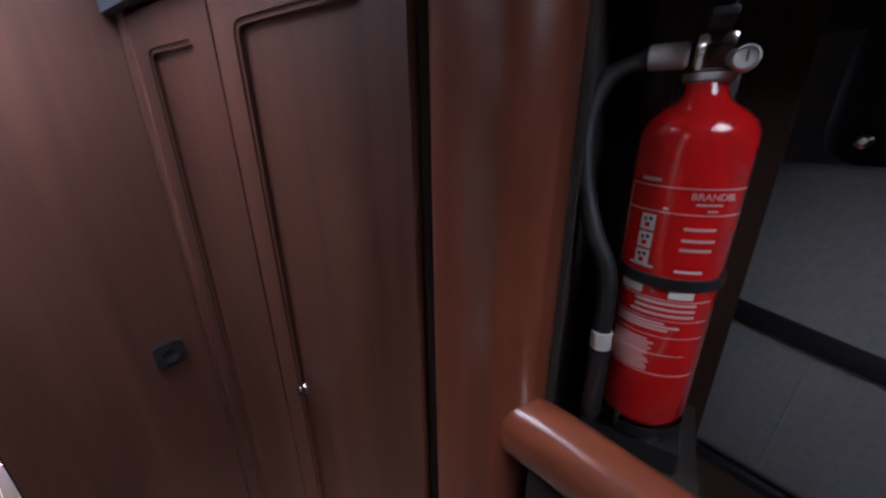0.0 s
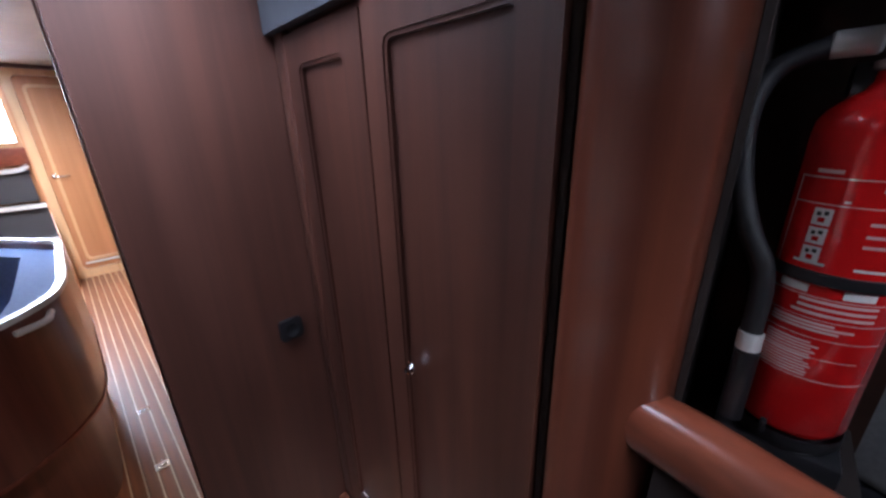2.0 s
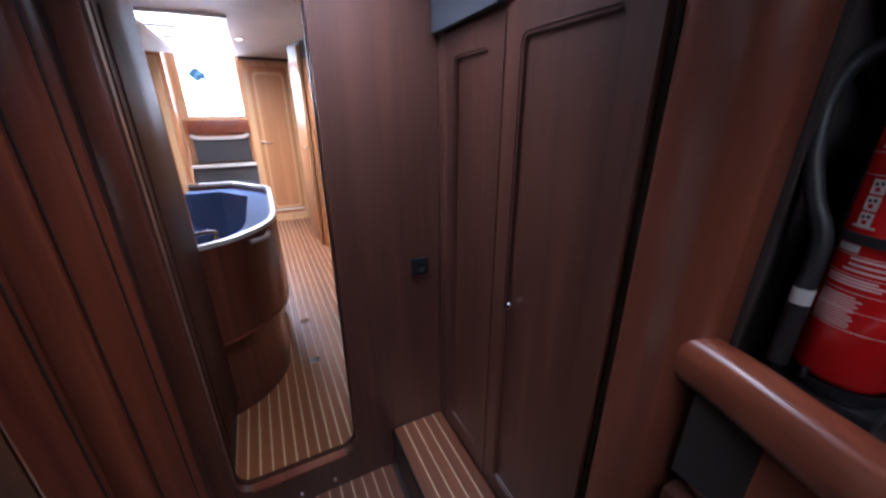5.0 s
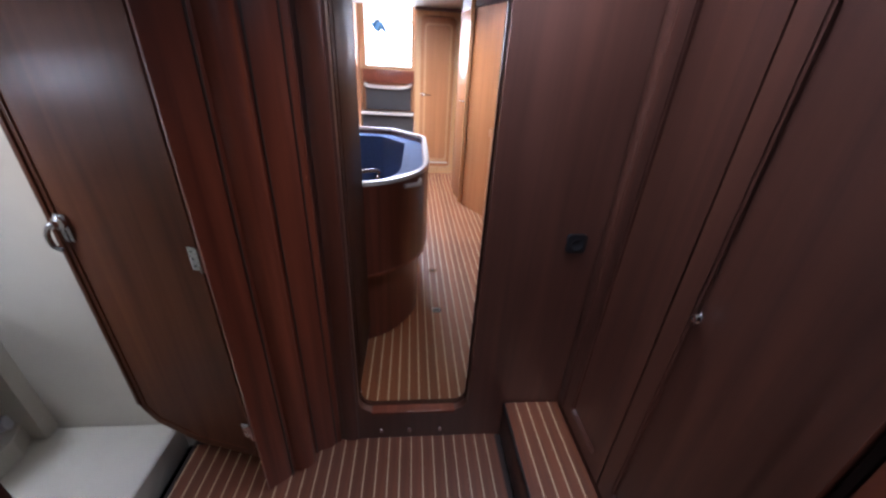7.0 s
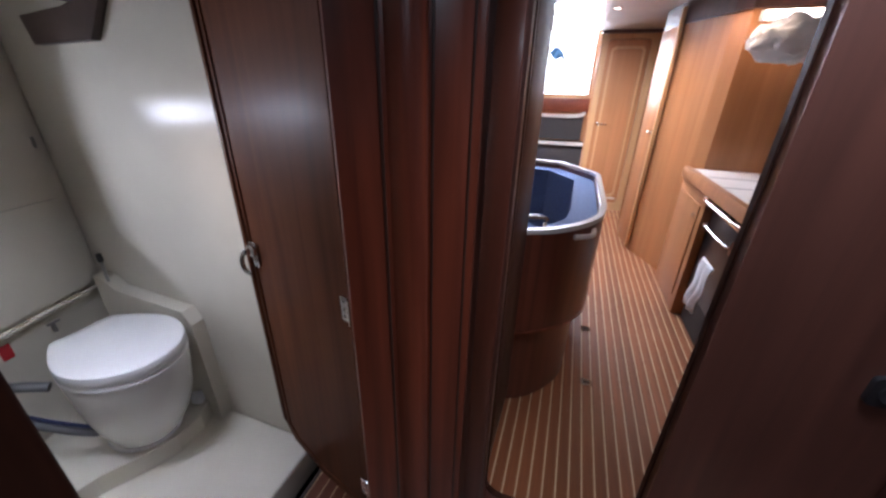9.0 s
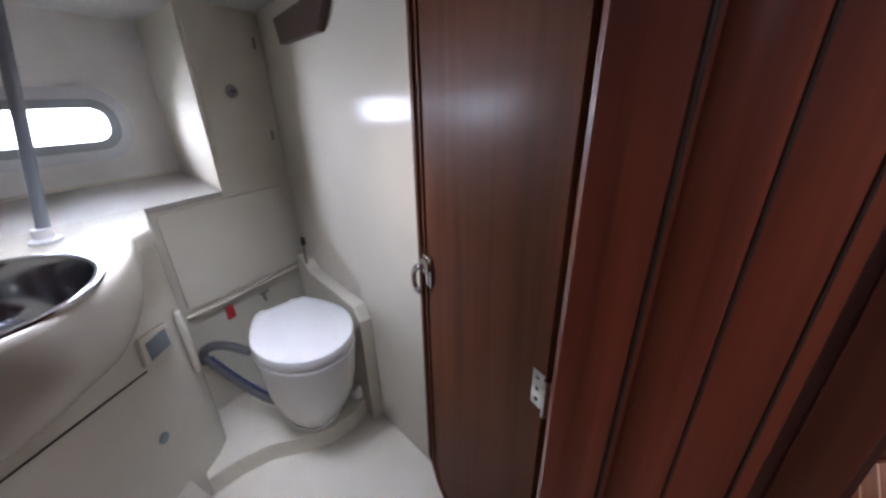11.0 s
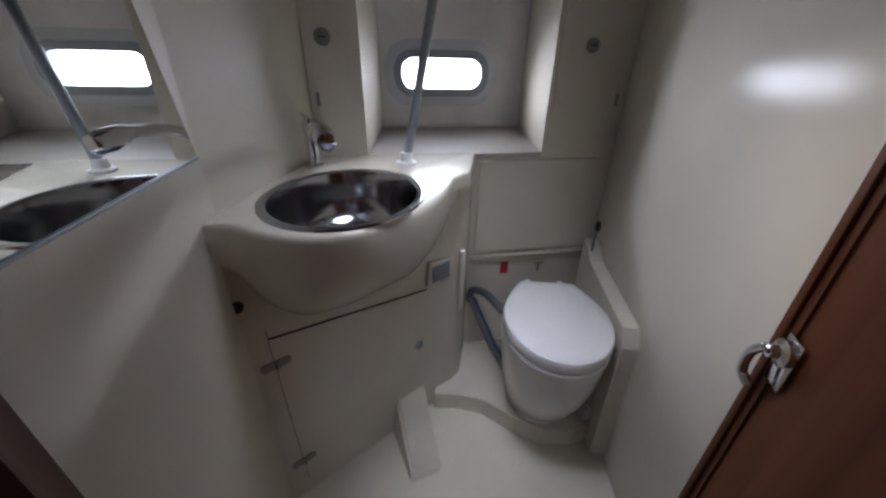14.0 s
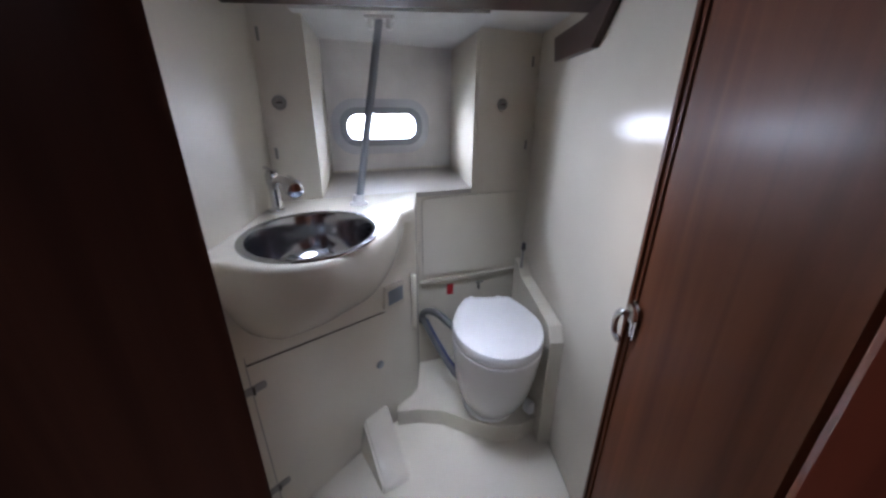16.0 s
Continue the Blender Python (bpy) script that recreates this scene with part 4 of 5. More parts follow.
def wall_strip(points, z0, z1, thick=0.012):
    """A thin upright wall along plan points, thickened behind."""
    bm = bmesh.new()
    P = [Vector((x, y, 0)) for x, y in points]
    front, back = [], []
    for i, p in enumerate(P):
        d = (P[min(i + 1, len(P) - 1)] - P[max(i - 1, 0)]).normalized()
        front.append(p)
        back.append(p + Vector((-d.y, d.x, 0)) * thick)
    outline = front + back[::-1]
    lo = [bm.verts.new((q.x, q.y, z0)) for q in outline]
    hi = [bm.verts.new((q.x, q.y, z1)) for q in outline]
    m, k = len(outline), len(front)
    for i in range(m):
        j = (i + 1) % m
        bm.faces.new((lo[i], lo[j], hi[j], hi[i]))
    for r in (lo, hi):
        for i in range(k - 1):
            bm.faces.new((r[i], r[i + 1], r[m - 2 - i], r[m - 1 - i]))
    return bm


def vanity():
    t = thing("wash_basin", "cream gelcoat vanity with round steel basin and cupboard", "basin", at=(0.0, 1.15, 0.1))
    n = 144
    angles = [2 * math.pi * i / n for i in range(n)]
    # counter with the basin's hole and a rolled edge
    bm = bmesh.new()
    rings = []
    hole = [bm.verts.new((BC.x + (BRAD - 0.004) * BSX * math.cos(a), BC.y + (BRAD - 0.004) * BSY * math.sin(a), 1.085)) for a in angles]
    rings.append(hole)
    for k, (inset, z) in enumerate(((0.014, 1.085), (0.007, 1.0835), (0.002, 1.078), (0.0, 1.068), (0.0, 1.045))):
        ring = []
        for a in angles:
            p = toward(a)
            d = (p - BC.xy)
            p = p - d.normalized() * inset
            ring.append(bm.verts.new((p.x, p.y, z)))
        rings.append(ring)
    for a, b in zip(rings, rings[1:]):
        for i in range(n):
            j = (i + 1) % n
            bm.faces.new((a[i], a[j], b[j], b[i]))
    part("counter", bm, "gelcoat", t)
    # the apron swells out under the counter and sinks into the diagonal front
    bm = bmesh.new()
    edge = [Vector((x, y, 0)) for x, y in TOP[:61]]
    cols = []
    for p in edge:
        f = f_line((p.x, p.y))
        col = []
        for k in range(13):
            s = k / 12
            z = 1.0455 - 0.245 * s * min(1.0, (Vector((p.x, p.y)) - f).length / 0.20) ** 0.6
            g = (1 - s ** 2.4) ** 0.75 if s < 1 else 0.0
            q = f + (Vector((p.x, p.y)) - f) * g
            col.append(bm.verts.new((q.x, q.y, z)))
        cols.append(col)
    for a, b in zip(cols, cols[1:]):
        for i in range(12):
            bm.faces.new((a[i], b[i], b[i + 1], a[i + 1]))
    part("apron", bm, "gelcoat", t, "swelling cream apron")
    part("cupboard", prism([(0.225, 0.905), (-0.235, 1.343), (-0.29, 1.405), (-0.34, 1.436), (-0.52, 1.448), (-0.40, 0.93)], 0.101, 0.850), "gelcoat", t)
    part("upper_front", wall_strip([(-0.150, 1.262), (-0.235, 1.343), (-0.29, 1.405), (-0.34, 1.436), (-0.52, 1.448)], 0.8505, 1.044), "gelcoat", t)
    part("upper_front", wall_strip([(0.225, 0.905), (0.10, 1.024)], 0.8505, 1.044), "gelcoat", t)
    part("corner_bead", box((-0.318, 1.418, 0.55), (-0.285, 1.440, 0.80), 0.010, 3), "gelcoat", t)
    # steel basin
    prof = [(BRAD + 0.004, 1.0855), (BRAD + 0.003, 1.0895), (BRAD - 0.008, 1.0905), (BRAD - 0.016, 1.087), (BRAD - 0.021, 1.070), (BRAD - 0.025, 1.03), (BRAD - 0.034, 0.985), (BRAD - 0.055, 0.955), (BRAD - 0.085, 0.940), (0.05, 0.932), (0.02, 0.930), (0, 0.930)]
    b = part("bowl", lathe(prof, (BC.x, BC.y, 0), 64, sx=BSX, sy=BSY), "steel", t, "polished stainless steel bowl")
    part("drain", lathe([(0, 0.9325), (0.022, 0.9325), (0.024, 0.935), (0.016, 0.934), (0, 0.933)], (BC.x, BC.y, 0), 24), "chrome", b, "chrome drain")
    # cupboard door joints and fittings on the diagonal front
    A, B = Vector((0.225, 0.905)), Vector((-0.235, 1.343))
    d = (B - A).normalized()
    nrm = Vector((d.y, -d.x)) * (1 if (d.y * 0.8 - d.x * 1.45) > 0 else -1)
    turn = Matrix(((d.x, -nrm.x, 0, A.x), (d.y, -nrm.y, 0, A.y), (0, 0, 1, 0), (0, 0, 0, 1)))
    def put(bm):
        bmesh.ops.transform(bm, matrix=turn, verts=bm.verts[:])
        return bm
    def u_of(x):
        return (x - A.x) / d.x
    u0, u1 = u_of(0.159), u_of(-0.212)
    door = part("cupboard_door", put(prism([(u0 + 0.012, 0.165), (u1, 0.165), (u1, 0.683), (u1 - 0.02, 0.688), (u0 + 0.01, 0.757), (u0 + 0.002, 0.75)], -0.0028, -0.0002, "y")), "gelcoat", t, "flush cream cupboard door")
    part("door_joint", put(tube([(u0 + 0.011, -0.0022, 0.165), (u0 + 0.002, -0.0022, 0.74), (u0 + 0.004, -0.0022, 0.757)], 0.0014, n=6, smooth=2)), "grey_knob", door, "fine joint")
    part("door_joint", put(tube([(u0 + 0.004, -0.0022, 0.757), (u1 - 0.012, -0.0022, 0.690)], 0.0026, n=6, smooth=1)), "dark", door, "dark joint")
    for zz, uu in ((0.674, u0 + 0.006), (0.265, u0 + 0.012)):
        h = part("hinge", put(prism(rounded(uu, zz, 0.074, 0.025, 0.008, 3), -0.0065, -0.0029, "y")), "grey_knob", door, "grey metal hinge")
        part("pin", put(sweep([(uu, -0.0085, zz - 0.014), (uu, -0.0085, zz + 0.014)], circle(0.004, 8), up=(0, 1, 0))), "steel", h)
    part("push_lock", put(lathe([(0, 0), (0.017, 0), (0.016, 0.006), (0.009, 0.009), (0, 0.008)], (u_of(-0.176), -0.003, 0.467), 18, Matrix.Rotation(radians(90), 4, "X"))), "alu", door, "chrome push lock")
    part("drain_hole", put(lathe([(0, 0.001), (0.011, 0.001), (0.0145, 0.004), (0.016, 0.0), (0.0, 0.0)], (u_of(0.189), 0.0, 0.874), 20, Matrix.Rotation(radians(90), 4, "X"))), "black", t, "black drain fitting")
    # louvred vent on the corner of the front
    uv = u_of(-0.240)
    v = part("vent_frame", put(box((uv - 0.052, -0.016, 0.700), (uv + 0.052, 0.0, 0.792), 0.004, turn=Matrix.Translation((uv, 0, 0.746)) @ Matrix.Rotation(radians(6), 4, "Y") @ Matrix.Translation((-uv, 0, -0.746)))), "gelcoat", t, "cream vent frame")
    part("louvre_back", put(box((uv - 0.037, -0.0185, 0.716), (uv + 0.037, -0.0162, 0.776), 0.001)), "vent_grey", v, "grey louvre")
    for k in range(6):
        zz = 0.721 + 0.010 * k
        part("slat", put(box((uv - 0.036, -0.022, zz), (uv + 0.036, -0.0188, zz + 0.005), 0.001)), "vent_grey", v)
    return t


vanity()


def tap():
    t = thing("pull_out_tap", "chrome pull-out shower tap standing beside the basin", "tap", at=(-0.225, 0.985, 1.085))
    part("body", lathe([(0, 1.0855), (0.026, 1.0855), (0.026, 1.093), (0.018, 1.098), (0.017, 1.175), (0.021, 1.181), (0.021, 1.215), (0.014, 1.222), (0, 1.222)], (-0.228, 0.978, 0), 24), "chrome", t)
    part("spout", tube([(-0.228, 0.978, 1.165), (-0.193, 0.999, 1.190), (-0.133, 1.036, 1.212), (-0.050, 1.087, 1.222)], 0.0135, n=14), "chrome", t)
    part("shower_head", lathe([(0, 0), (0.014, 0.0), (0.021, 0.018), (0.025, 0.060), (0.021, 0.088), (0, 0.094)], (-0.060, 1.081, 1.223), 20, Vector((0.09, 0.055, -0.018)).to_track_quat("Z", "Y").to_matrix().to_4x4()), "chrome", t)
    part("lever", tube([(-0.228, 0.978, 1.218), (-0.236, 0.966, 1.226), (-0.248, 0.950, 1.230)], 0.006, n=10), "chrome", t)
    return t


tap()


def shower_pole():
    a, b = Vector((-0.309, 1.238, 1.087)), Vector((-0.435, 1.338, 1.700))
    t = thing("support_pole", "slanting aluminium support pole from counter to headliner", "pole", at=a)
    part("tube", sweep([a, b], circle(0.0135, 18), up=(0, 1, 0)), "alu", t)
    part("foot", lathe([(0, 0), (0.032, 0), (0.032, 0.006), (0.020, 0.012), (0.018, 0.035), (0, 0.035)], a + Vector((0, 0, -0.0015)), 24), "white_paint", t, "white foot flange")
    part("head_bracket", box((b.x - 0.03, b.y - 0.05, 1.688), (b.x + 0.03, b.y + 0.05, 1.706), 0.006), "white_paint", t, "white head bracket")
    part("head_cheek", box((b.x - 0.022, b.y - 0.040, 1.660), (b.x + 0.022, b.y - 0.022, 1.689), 0.004), "white_paint", t)
    part("head_cheek", box((b.x - 0.022, b.y + 0.022, 1.660), (b.x + 0.022, b.y + 0.040, 1.689), 0.004), "white_paint", t)
    return t


shower_pole()


def mirror():
    t = thing("wall_mirror", "frameless mirror on the angled cream wall", "mirror", at=(0.4, 0.99, 1.2))
    turn = Matrix.Translation((0.163, 0.929, 0)) @ Matrix.Rotation(radians(15.3), 4, "Z")
    bm = prism([(0.004, 1.206), (0.50, 1.206), (0.50, 1.92), (0.07, 1.92), (0.066, 1.48)], 0.001, 0.006, "y")
    bmesh.ops.transform(bm, matrix=turn, verts=bm.verts[:])
    part("glass", bm, "mirror", t, "silvered glass", smooth=False)
    bm = box((0.004, 0.0012, 1.200), (0.50, 0.009, 1.2055), 0.001)
    bmesh.ops.transform(bm, matrix=turn, verts=bm.verts[:])
    part("bottom_edge", bm, "alu", t)
    return t


mirror()

WX = Vector((-0.2952, 1.0)).normalized()          # along the hull-side wall, in plan


def on_hull(y, off=0.0):
    """A place on the hull-side wall, off metres in front of it."""
    return Vector((HX(y) + WX.y * off, y - WX.x * off))


HTURN = lambda y: Matrix.Translation((HX(y), y, 0)) @ Matrix.Rotation(math.atan2(WX.y, WX.x), 4, "Z")


def hull_part(name, bm, material, parent=None, label=""):
    """Local x runs along the hull wall from y = 0.963, local -y comes into the room."""
    bmesh.ops.transform(bm, matrix=HTURN(0.963), verts=bm.verts[:])
    return part(name, bm, material, parent, label)


def u_hull(y):
    return (y - 0.963) / WX.y


def locker_door(y0, y1, z0, z1, ky, kz, hinge_y):
    t = thing("locker_door", "flush cream locker door with a round grey turn button", "door", "locker doors in the heads", at=(HX(ky), ky, z0))
    hull_part("leaf", prism(rounded(u_hull((y0 + y1) / 2), (z0 + z1) / 2, (y1 - y0) / WX.y, z1 - z0, 0.008, 3), -0.0062, -0.0005, "y"), "gelcoat", t)
    k = hull_part("turn_button", lathe([(0, 0), (0.024, 0), (0.023, 0.004), (0.012, 0.006), (0.009, 0.003), (0, 0.003)], (u_hull(ky), -0.0064, kz), 24, Matrix.Rotation(radians(90), 4, "X")), "grey_knob", t, "grey round turn button")
    hull_part("slot", box((u_hull(ky) - 0.010, -0.0125, kz - 0.002), (u_hull(ky) + 0.010, -0.0108, kz + 0.002)), "dark", k)
    for z in (z0 + 0.06, z1 - 0.06):
        hull_part("hinge", box((u_hull(hinge_y) - 0.005, -0.012, z - 0.02), (u_hull(hinge_y) + 0.005, -0.0063, z + 0.02), 0.002), "grey_knob", t)
    return t


locker_door(1.712, 1.955, 1.20, 1.655, 1.820, 1.428, 1.946)
locker_door(0.945, 1.072, 1.20, 1.690, 0.985, 1.428, 0.953)


def back_panel():
    t = thing("access_panel", "large cream access panel behind the toilet with a lipped ledge", "panel", at=(HX(1.7), 1.7, 0.66))
    hull_part("panel", prism(rounded((u_hull(1.470) + u_hull(1.950)) / 2, 0.862, u_hull(1.950) - u_hull(1.470), 0.375, 0.02, 4), -0.010, -0.0005, "y"), "gelcoat", t)
    hull_part("ledge", box((u_hull(1.455), -0.020, 0.640), (u_hull(1.965), -0.0005, 0.655), 0.005, 3), "gelcoat", t)
    return t


back_panel()
hull_st = hull_part("sticker", prism(rounded(u_hull(1.605), 0.583, 0.034, 0.058, 0.002, 2), -0.0022, -0.0006, "y"), "sticker_red")
tagged(hull_st, "small red warning sticker on cream gelcoat", "sticker")
vf = thing("valve_fitting", "small grey seacock fitting behind the toilet", "valve", at=(HX(1.745), 1.745, 0.56))
hull_part("stem", box((u_hull(1.752) - 0.004, -0.016, 0.56), (u_hull(1.752) + 0.004, -0.0005, 0.60), 0.002), "grey_knob", vf)
hull_part("handle", box((u_hull(1.752) - 0.022, -0.020, 0.598), (u_hull(1.752) + 0.022, -0.010, 0.606), 0.002), "grey_knob", vf)

# toilet plinth and side box
solo("toilet_plinth", prism([(-0.205, 1.345), (-0.212, 1.44), (-0.195, 1.54), (-0.130, 1.66), (-0.092, 1.76), (-0.10, 1.87), (-0.155, 1.984), (-0.66, 1.984), (HX(1.35), 1.35)], 0.098, 0.182), "gelcoat", "raised cream gelcoat plinth under the toilet", "plinth", kind="structure", smooth=False)
solo("trim_side_box", prism([(-0.62, 0.102), (-0.075, 0.102), (-0.085, 0.60), (-0.12, 0.655), (-0.50, 0.672), (-0.56, 0.71), (-0.62, 0.72)], 1.935, 1.987, "y"), "gelcoat", "narrow cream moulded box along the wall beside the toilet", "trim", kind="structure", smooth=False)
bolt = thing("breather_pipe", "thin grey breather pipe with a dark cap in the corner", "pipe", at=(-0.545, 1.94, 0.66))
part("pipe", tube([(-0.545, 1.945, 0.60), (-0.546, 1.947, 0.70), (-0.548, 1.950, 0.80)], 0.0055, n=8), "grey_knob", bolt)
part("cap", lathe([(0, 0.79), (0.010, 0.79), (0.011, 0.80), (0.009, 0.825), (0, 0.828)], (-0.548, 1.950, 0), 12), "black_gloss", bolt, "dark cap")


def seat_outline(n=48):
    """Plan of the toilet seat: round at the front (+x), drawn in to a short straight back."""
    half = []
    for i in range(n // 4):
        a = radians(90) * i / (n // 4)
        half.append((0.215 * math.cos(a), 0.178 * math.sin(a)))
    for i in range(n // 4 + 1):
        u = i / (n // 4)
        half.append((-0.214 * u, 0.178 - 0.080 * u ** 1.7))
    pts = half + [(x, -y) for x, y in half[:0:-1]]
    return [(-0.185 + x, 1.753 + 0.99 * y) for x, y in pts]


def loft(levels, cap_top=True, cap_bottom=True):
    bm = bmesh.new()
    rings = [[bm.verts.new((x, y, z)) for x, y in pts] for pts, z in levels]
    n = len(rings[0])
    for a, b in zip(rings, rings[1:]):
        for i in range(n):
            j = (i + 1) % n
            bm.faces.new((a[i], a[j], b[j], b[i]))
    if cap_bottom:
        bm.faces.new(rings[0][::-1])
    if cap_top:
        bm.faces.new(rings[-1])
    return bm


def shifted(pts, s, cx, cy, dx=0.0):
    return [(cx + (x - cx) * s + dx, cy + (y - cy) * s) for x, y in pts]


def toilet():
    t = thing("toilet", "white marine toilet with closed lid on a gelcoat plinth", "toilet", at=(-0.2, 1.753, 0.182))
    o = seat_outline()
    lv = []
    for z, s, dx in ((0.1825, 0.56, -0.06), (0.21, 0.62, -0.05), (0.26, 0.73, -0.036), (0.32, 0.83, -0.022), (0.39, 0.905, -0.012), (0.46, 0.95, -0.006), (0.52, 0.975, -0.003), (0.552, 0.985, -0.002), (0.564, 0.98, -0.002)):
        lv.append((shifted(o, s, -0.195, 1.753, dx), z))
    part("bowl", loft(lv), "porcelain", t)
    part("seat_ring", loft([(shifted(o, 0.965, -0.195, 1.753), 0.5645), (shifted(o, 0.995, -0.195, 1.753), 0.568), (shifted(o, 1.0, -0.195, 1.753), 0.577), (shifted(o, 0.985, -0.195, 1.753), 0.583)]), "seat_plastic", t, "white seat ring")
    part("lid", loft([(shifted(o, 0.965, -0.195, 1.753), 0.5855), (shifted(o, 0.99, -0.195, 1.753), 0.588), (shifted(o, 1.0, -0.195, 1.753), 0.598), (shifted(o, 1.0, -0.195, 1.753), 0.618), (shifted(o, 0.985, -0.195, 1.753), 0.628), (shifted(o, 0.95, -0.195, 1.753), 0.632), (shifted(o, 0.8, -0.195, 1.753), 0.634), (shifted(o, 0.4, -0.195, 1.753), 0.635)]), "seat_plastic", t, "white closed lid")
    for y in (1.69, 1.815):
        part("hinge", lathe([(0, 0.5645), (0.016, 0.5645), (0.016, 0.60), (0.012, 0.606), (0, 0.606)], (-0.435, y, 0), 14), "seat_plastic", t)
    part("back_deck", box((-0.47, 1.66, 0.50), (-0.395, 1.845, 0.564), 0.012, 3), "porcelain", t)
    part("base", lathe([(0, 0.1822), (0.128, 0.1822), (0.130, 0.190), (0.124, 0.198), (0.08, 0.21), (0, 0.21)], (-0.25, 1.753, 0), 40, sx=1.05, sy=0.92), "porcelain", t)
    return t


toilet()


def hose_thing(name, points, r, material, label):
    return solo(name, tube(points, r, n=12), material, label, "hose", group="toilet hoses")


hose_thing("toilet_hose", [(-0.36, 1.60, 0.50), (-0.42, 1.545, 0.525), (-0.47, 1.50, 0.52), (-0.50, 1.47, 0.49), (-0.505, 1.465, 0.44)], 0.017, "hose_grey", "grey ribbed toilet hose")
hose_thing("toilet_hose", [(-0.49, 1.468, 0.47), (-0.44, 1.50, 0.42), (-0.36, 1.55, 0.36), (-0.28, 1.61, 0.30), (-0.24, 1.66, 0.27)], 0.015, "hose_grey", "grey toilet hose beside a blue one")
hose_thing("toilet_hose", [(-0.475, 1.485, 0.475), (-0.42, 1.515, 0.435), (-0.34, 1.565, 0.375), (-0.27, 1.62, 0.32)], 0.0065, "hose_blue", "thin dark blue hose beside the toilet")
vc = thing("flush_cap", "white plastic valve cap at the foot of the toilet", "valve", at=(-0.17, 1.93, 0.19))
part("pipe", tube([(-0.24, 1.86, 0.235), (-0.20, 1.895, 0.23), (-0.165, 1.925, 0.225)], 0.012, n=12), "white_paint", vc)
part("cap", lathe([(0, -0.018), (0.026, -0.018), (0.028, -0.012), (0.028, 0.010), (0.024, 0.014), (0, 0.014)], (-0.158, 1.918, 0.212), 20, Vector((0.7, 0.35, 0.1)).to_track_quat("Z", "Y").to_matrix().to_4x4()), "white_paint", vc, "round cap")


def foot_wedge():
    bm = bmesh.new()
    p = [(-0.085, 1.195, 0.101), (-0.205, 1.315, 0.101), (0.050, 1.405, 0.101), (0.108, 1.300, 0.101), (-0.100, 1.215, 0.262), (-0.190, 1.302, 0.255), (0.030, 1.395, 0.125), (0.085, 1.305, 0.125)]
    v = [bm.verts.new(q) for q in p]
    for f in ((0, 1, 2, 3), (4, 7, 6, 5), (0, 4, 5, 1), (1, 5, 6, 2), (2, 6, 7, 3), (3, 7, 4, 0)):
        bm.faces.new([v[i] for i in f])
    bmesh.ops.bevel(bm, geom=bm.edges[:], offset=0.008, segments=2, affect="EDGES")
    return bm


solo("foot_wedge", foot_wedge(), "gelcoat", "sloping cream gelcoat wedge at the cupboard's foot", "step")


# ---------------------------------------------------------------- saloon
def bench():
    """A seat with a rounded mahogany surround, pale top rim and blue upholstery."""
    t = thing("bench_seat", "rounded mahogany bench surround with pale rim and blue upholstered inside", "bench", at=(1.2, 3.3, 0))
    upper = smooth_path([(0.70, 2.50, 0), (0.95, 2.505, 0), (1.15, 2.565, 0), (1.285, 2.675, 0), (1.385, 2.84, 0), (1.418, 3.02, 0)], 6) + [Vector((1.421, 3.10, 0)), Vector((1.424, 3.80, 0)), Vector((1.40, 3.885, 0)), Vector((1.16, 4.215, 0)), Vector((0.85, 4.25, 0))]
    def wall_along(path, z0, z1, thick, inset=0.0):
        bm = bmesh.new()
        outer, inner = [], []
        for i, p in enumerate(path):
            a, b = path[max(i - 1, 0)], path[min(i + 1, len(path) - 1)]
            d = (b - a).normalized()
            n = Vector((-d.y, d.x, 0))
            outer.append(p + n * inset)
            inner.append(p + n * (inset + thick))
        pts = outer + inner[::-1]
        rings = [[bm.verts.new((q.x, q.y, z)) for q in pts] for z in (z0, z1)]
        m = len(pts)
        k = len(outer)
        for i in range(m):
            j = (i + 1) % m
            bm.faces.new((rings[0][i], rings[0][j], rings[1][j], rings[1][i]))
        for r in rings:
            for i in range(k - 1):
                bm.faces.new((r[i], r[i + 1], r[m - 2 - i], r[m - 1 - i]))
        return bm
    part("surround", wall_along(upper, 0.47, 0.945, 0.03), "mahogany_gloss", t)
    part("lower_front", wall_along(upper, 0.0, 0.455, 0.03, 0.055), "mahogany_gloss", t)
    # redder than the surround: the band's highlight is put into the colour
    part("band", wall_along(upper, 0.4552, 0.4698, 0.06, -0.006), "mahogany_rail", t, "rounded mahogany band, redder to carry its highlight")
    part("rim", wall_along(upper, 0.9452, 0.966, 0.026, -0.004), "white_trim", t, "pale wooden rim")
    ups = [p.copy() for p in upper[14:]]
    part("backrest", wall_along(ups, 0.50, 0.915, 0.13, 0.0305), "blue_cloth", t, "blue upholstered backrest")
    part("seat", prism([(0.72, 2.56), (0.98, 2.57), (1.17, 2.66), (1.26, 2.78), (1.30, 2.95), (1.305, 3.75), (1.12, 4.10), (0.72, 4.14)], 0.30, 0.499), "blue_cloth", t, "blue seat cushion")
    for a, b in (((1.286, 2.664, 0.915), (1.366, 2.80, 0.915)), ((1.355, 3.90, 0.955), (1.30, 3.99, 0.955))):
        part("grab_handle", tube([a, Vector(a).lerp(Vector(b), 0.5) + Vector((0.028, -0.016, 0)), b], 0.011, n=10), "white_trim", t, "pale grab handle")
    g = [(1.05, 2.535, 0.972), (1.05, 2.535, 1.010), (1.16, 2.585, 1.010), (1.16, 2.585, 0.972)]
    part("grab_handle", tube(g, 0.009, n=10, smooth=3), "chrome", t, "steel grab handle on the rim")
    return t


bench()


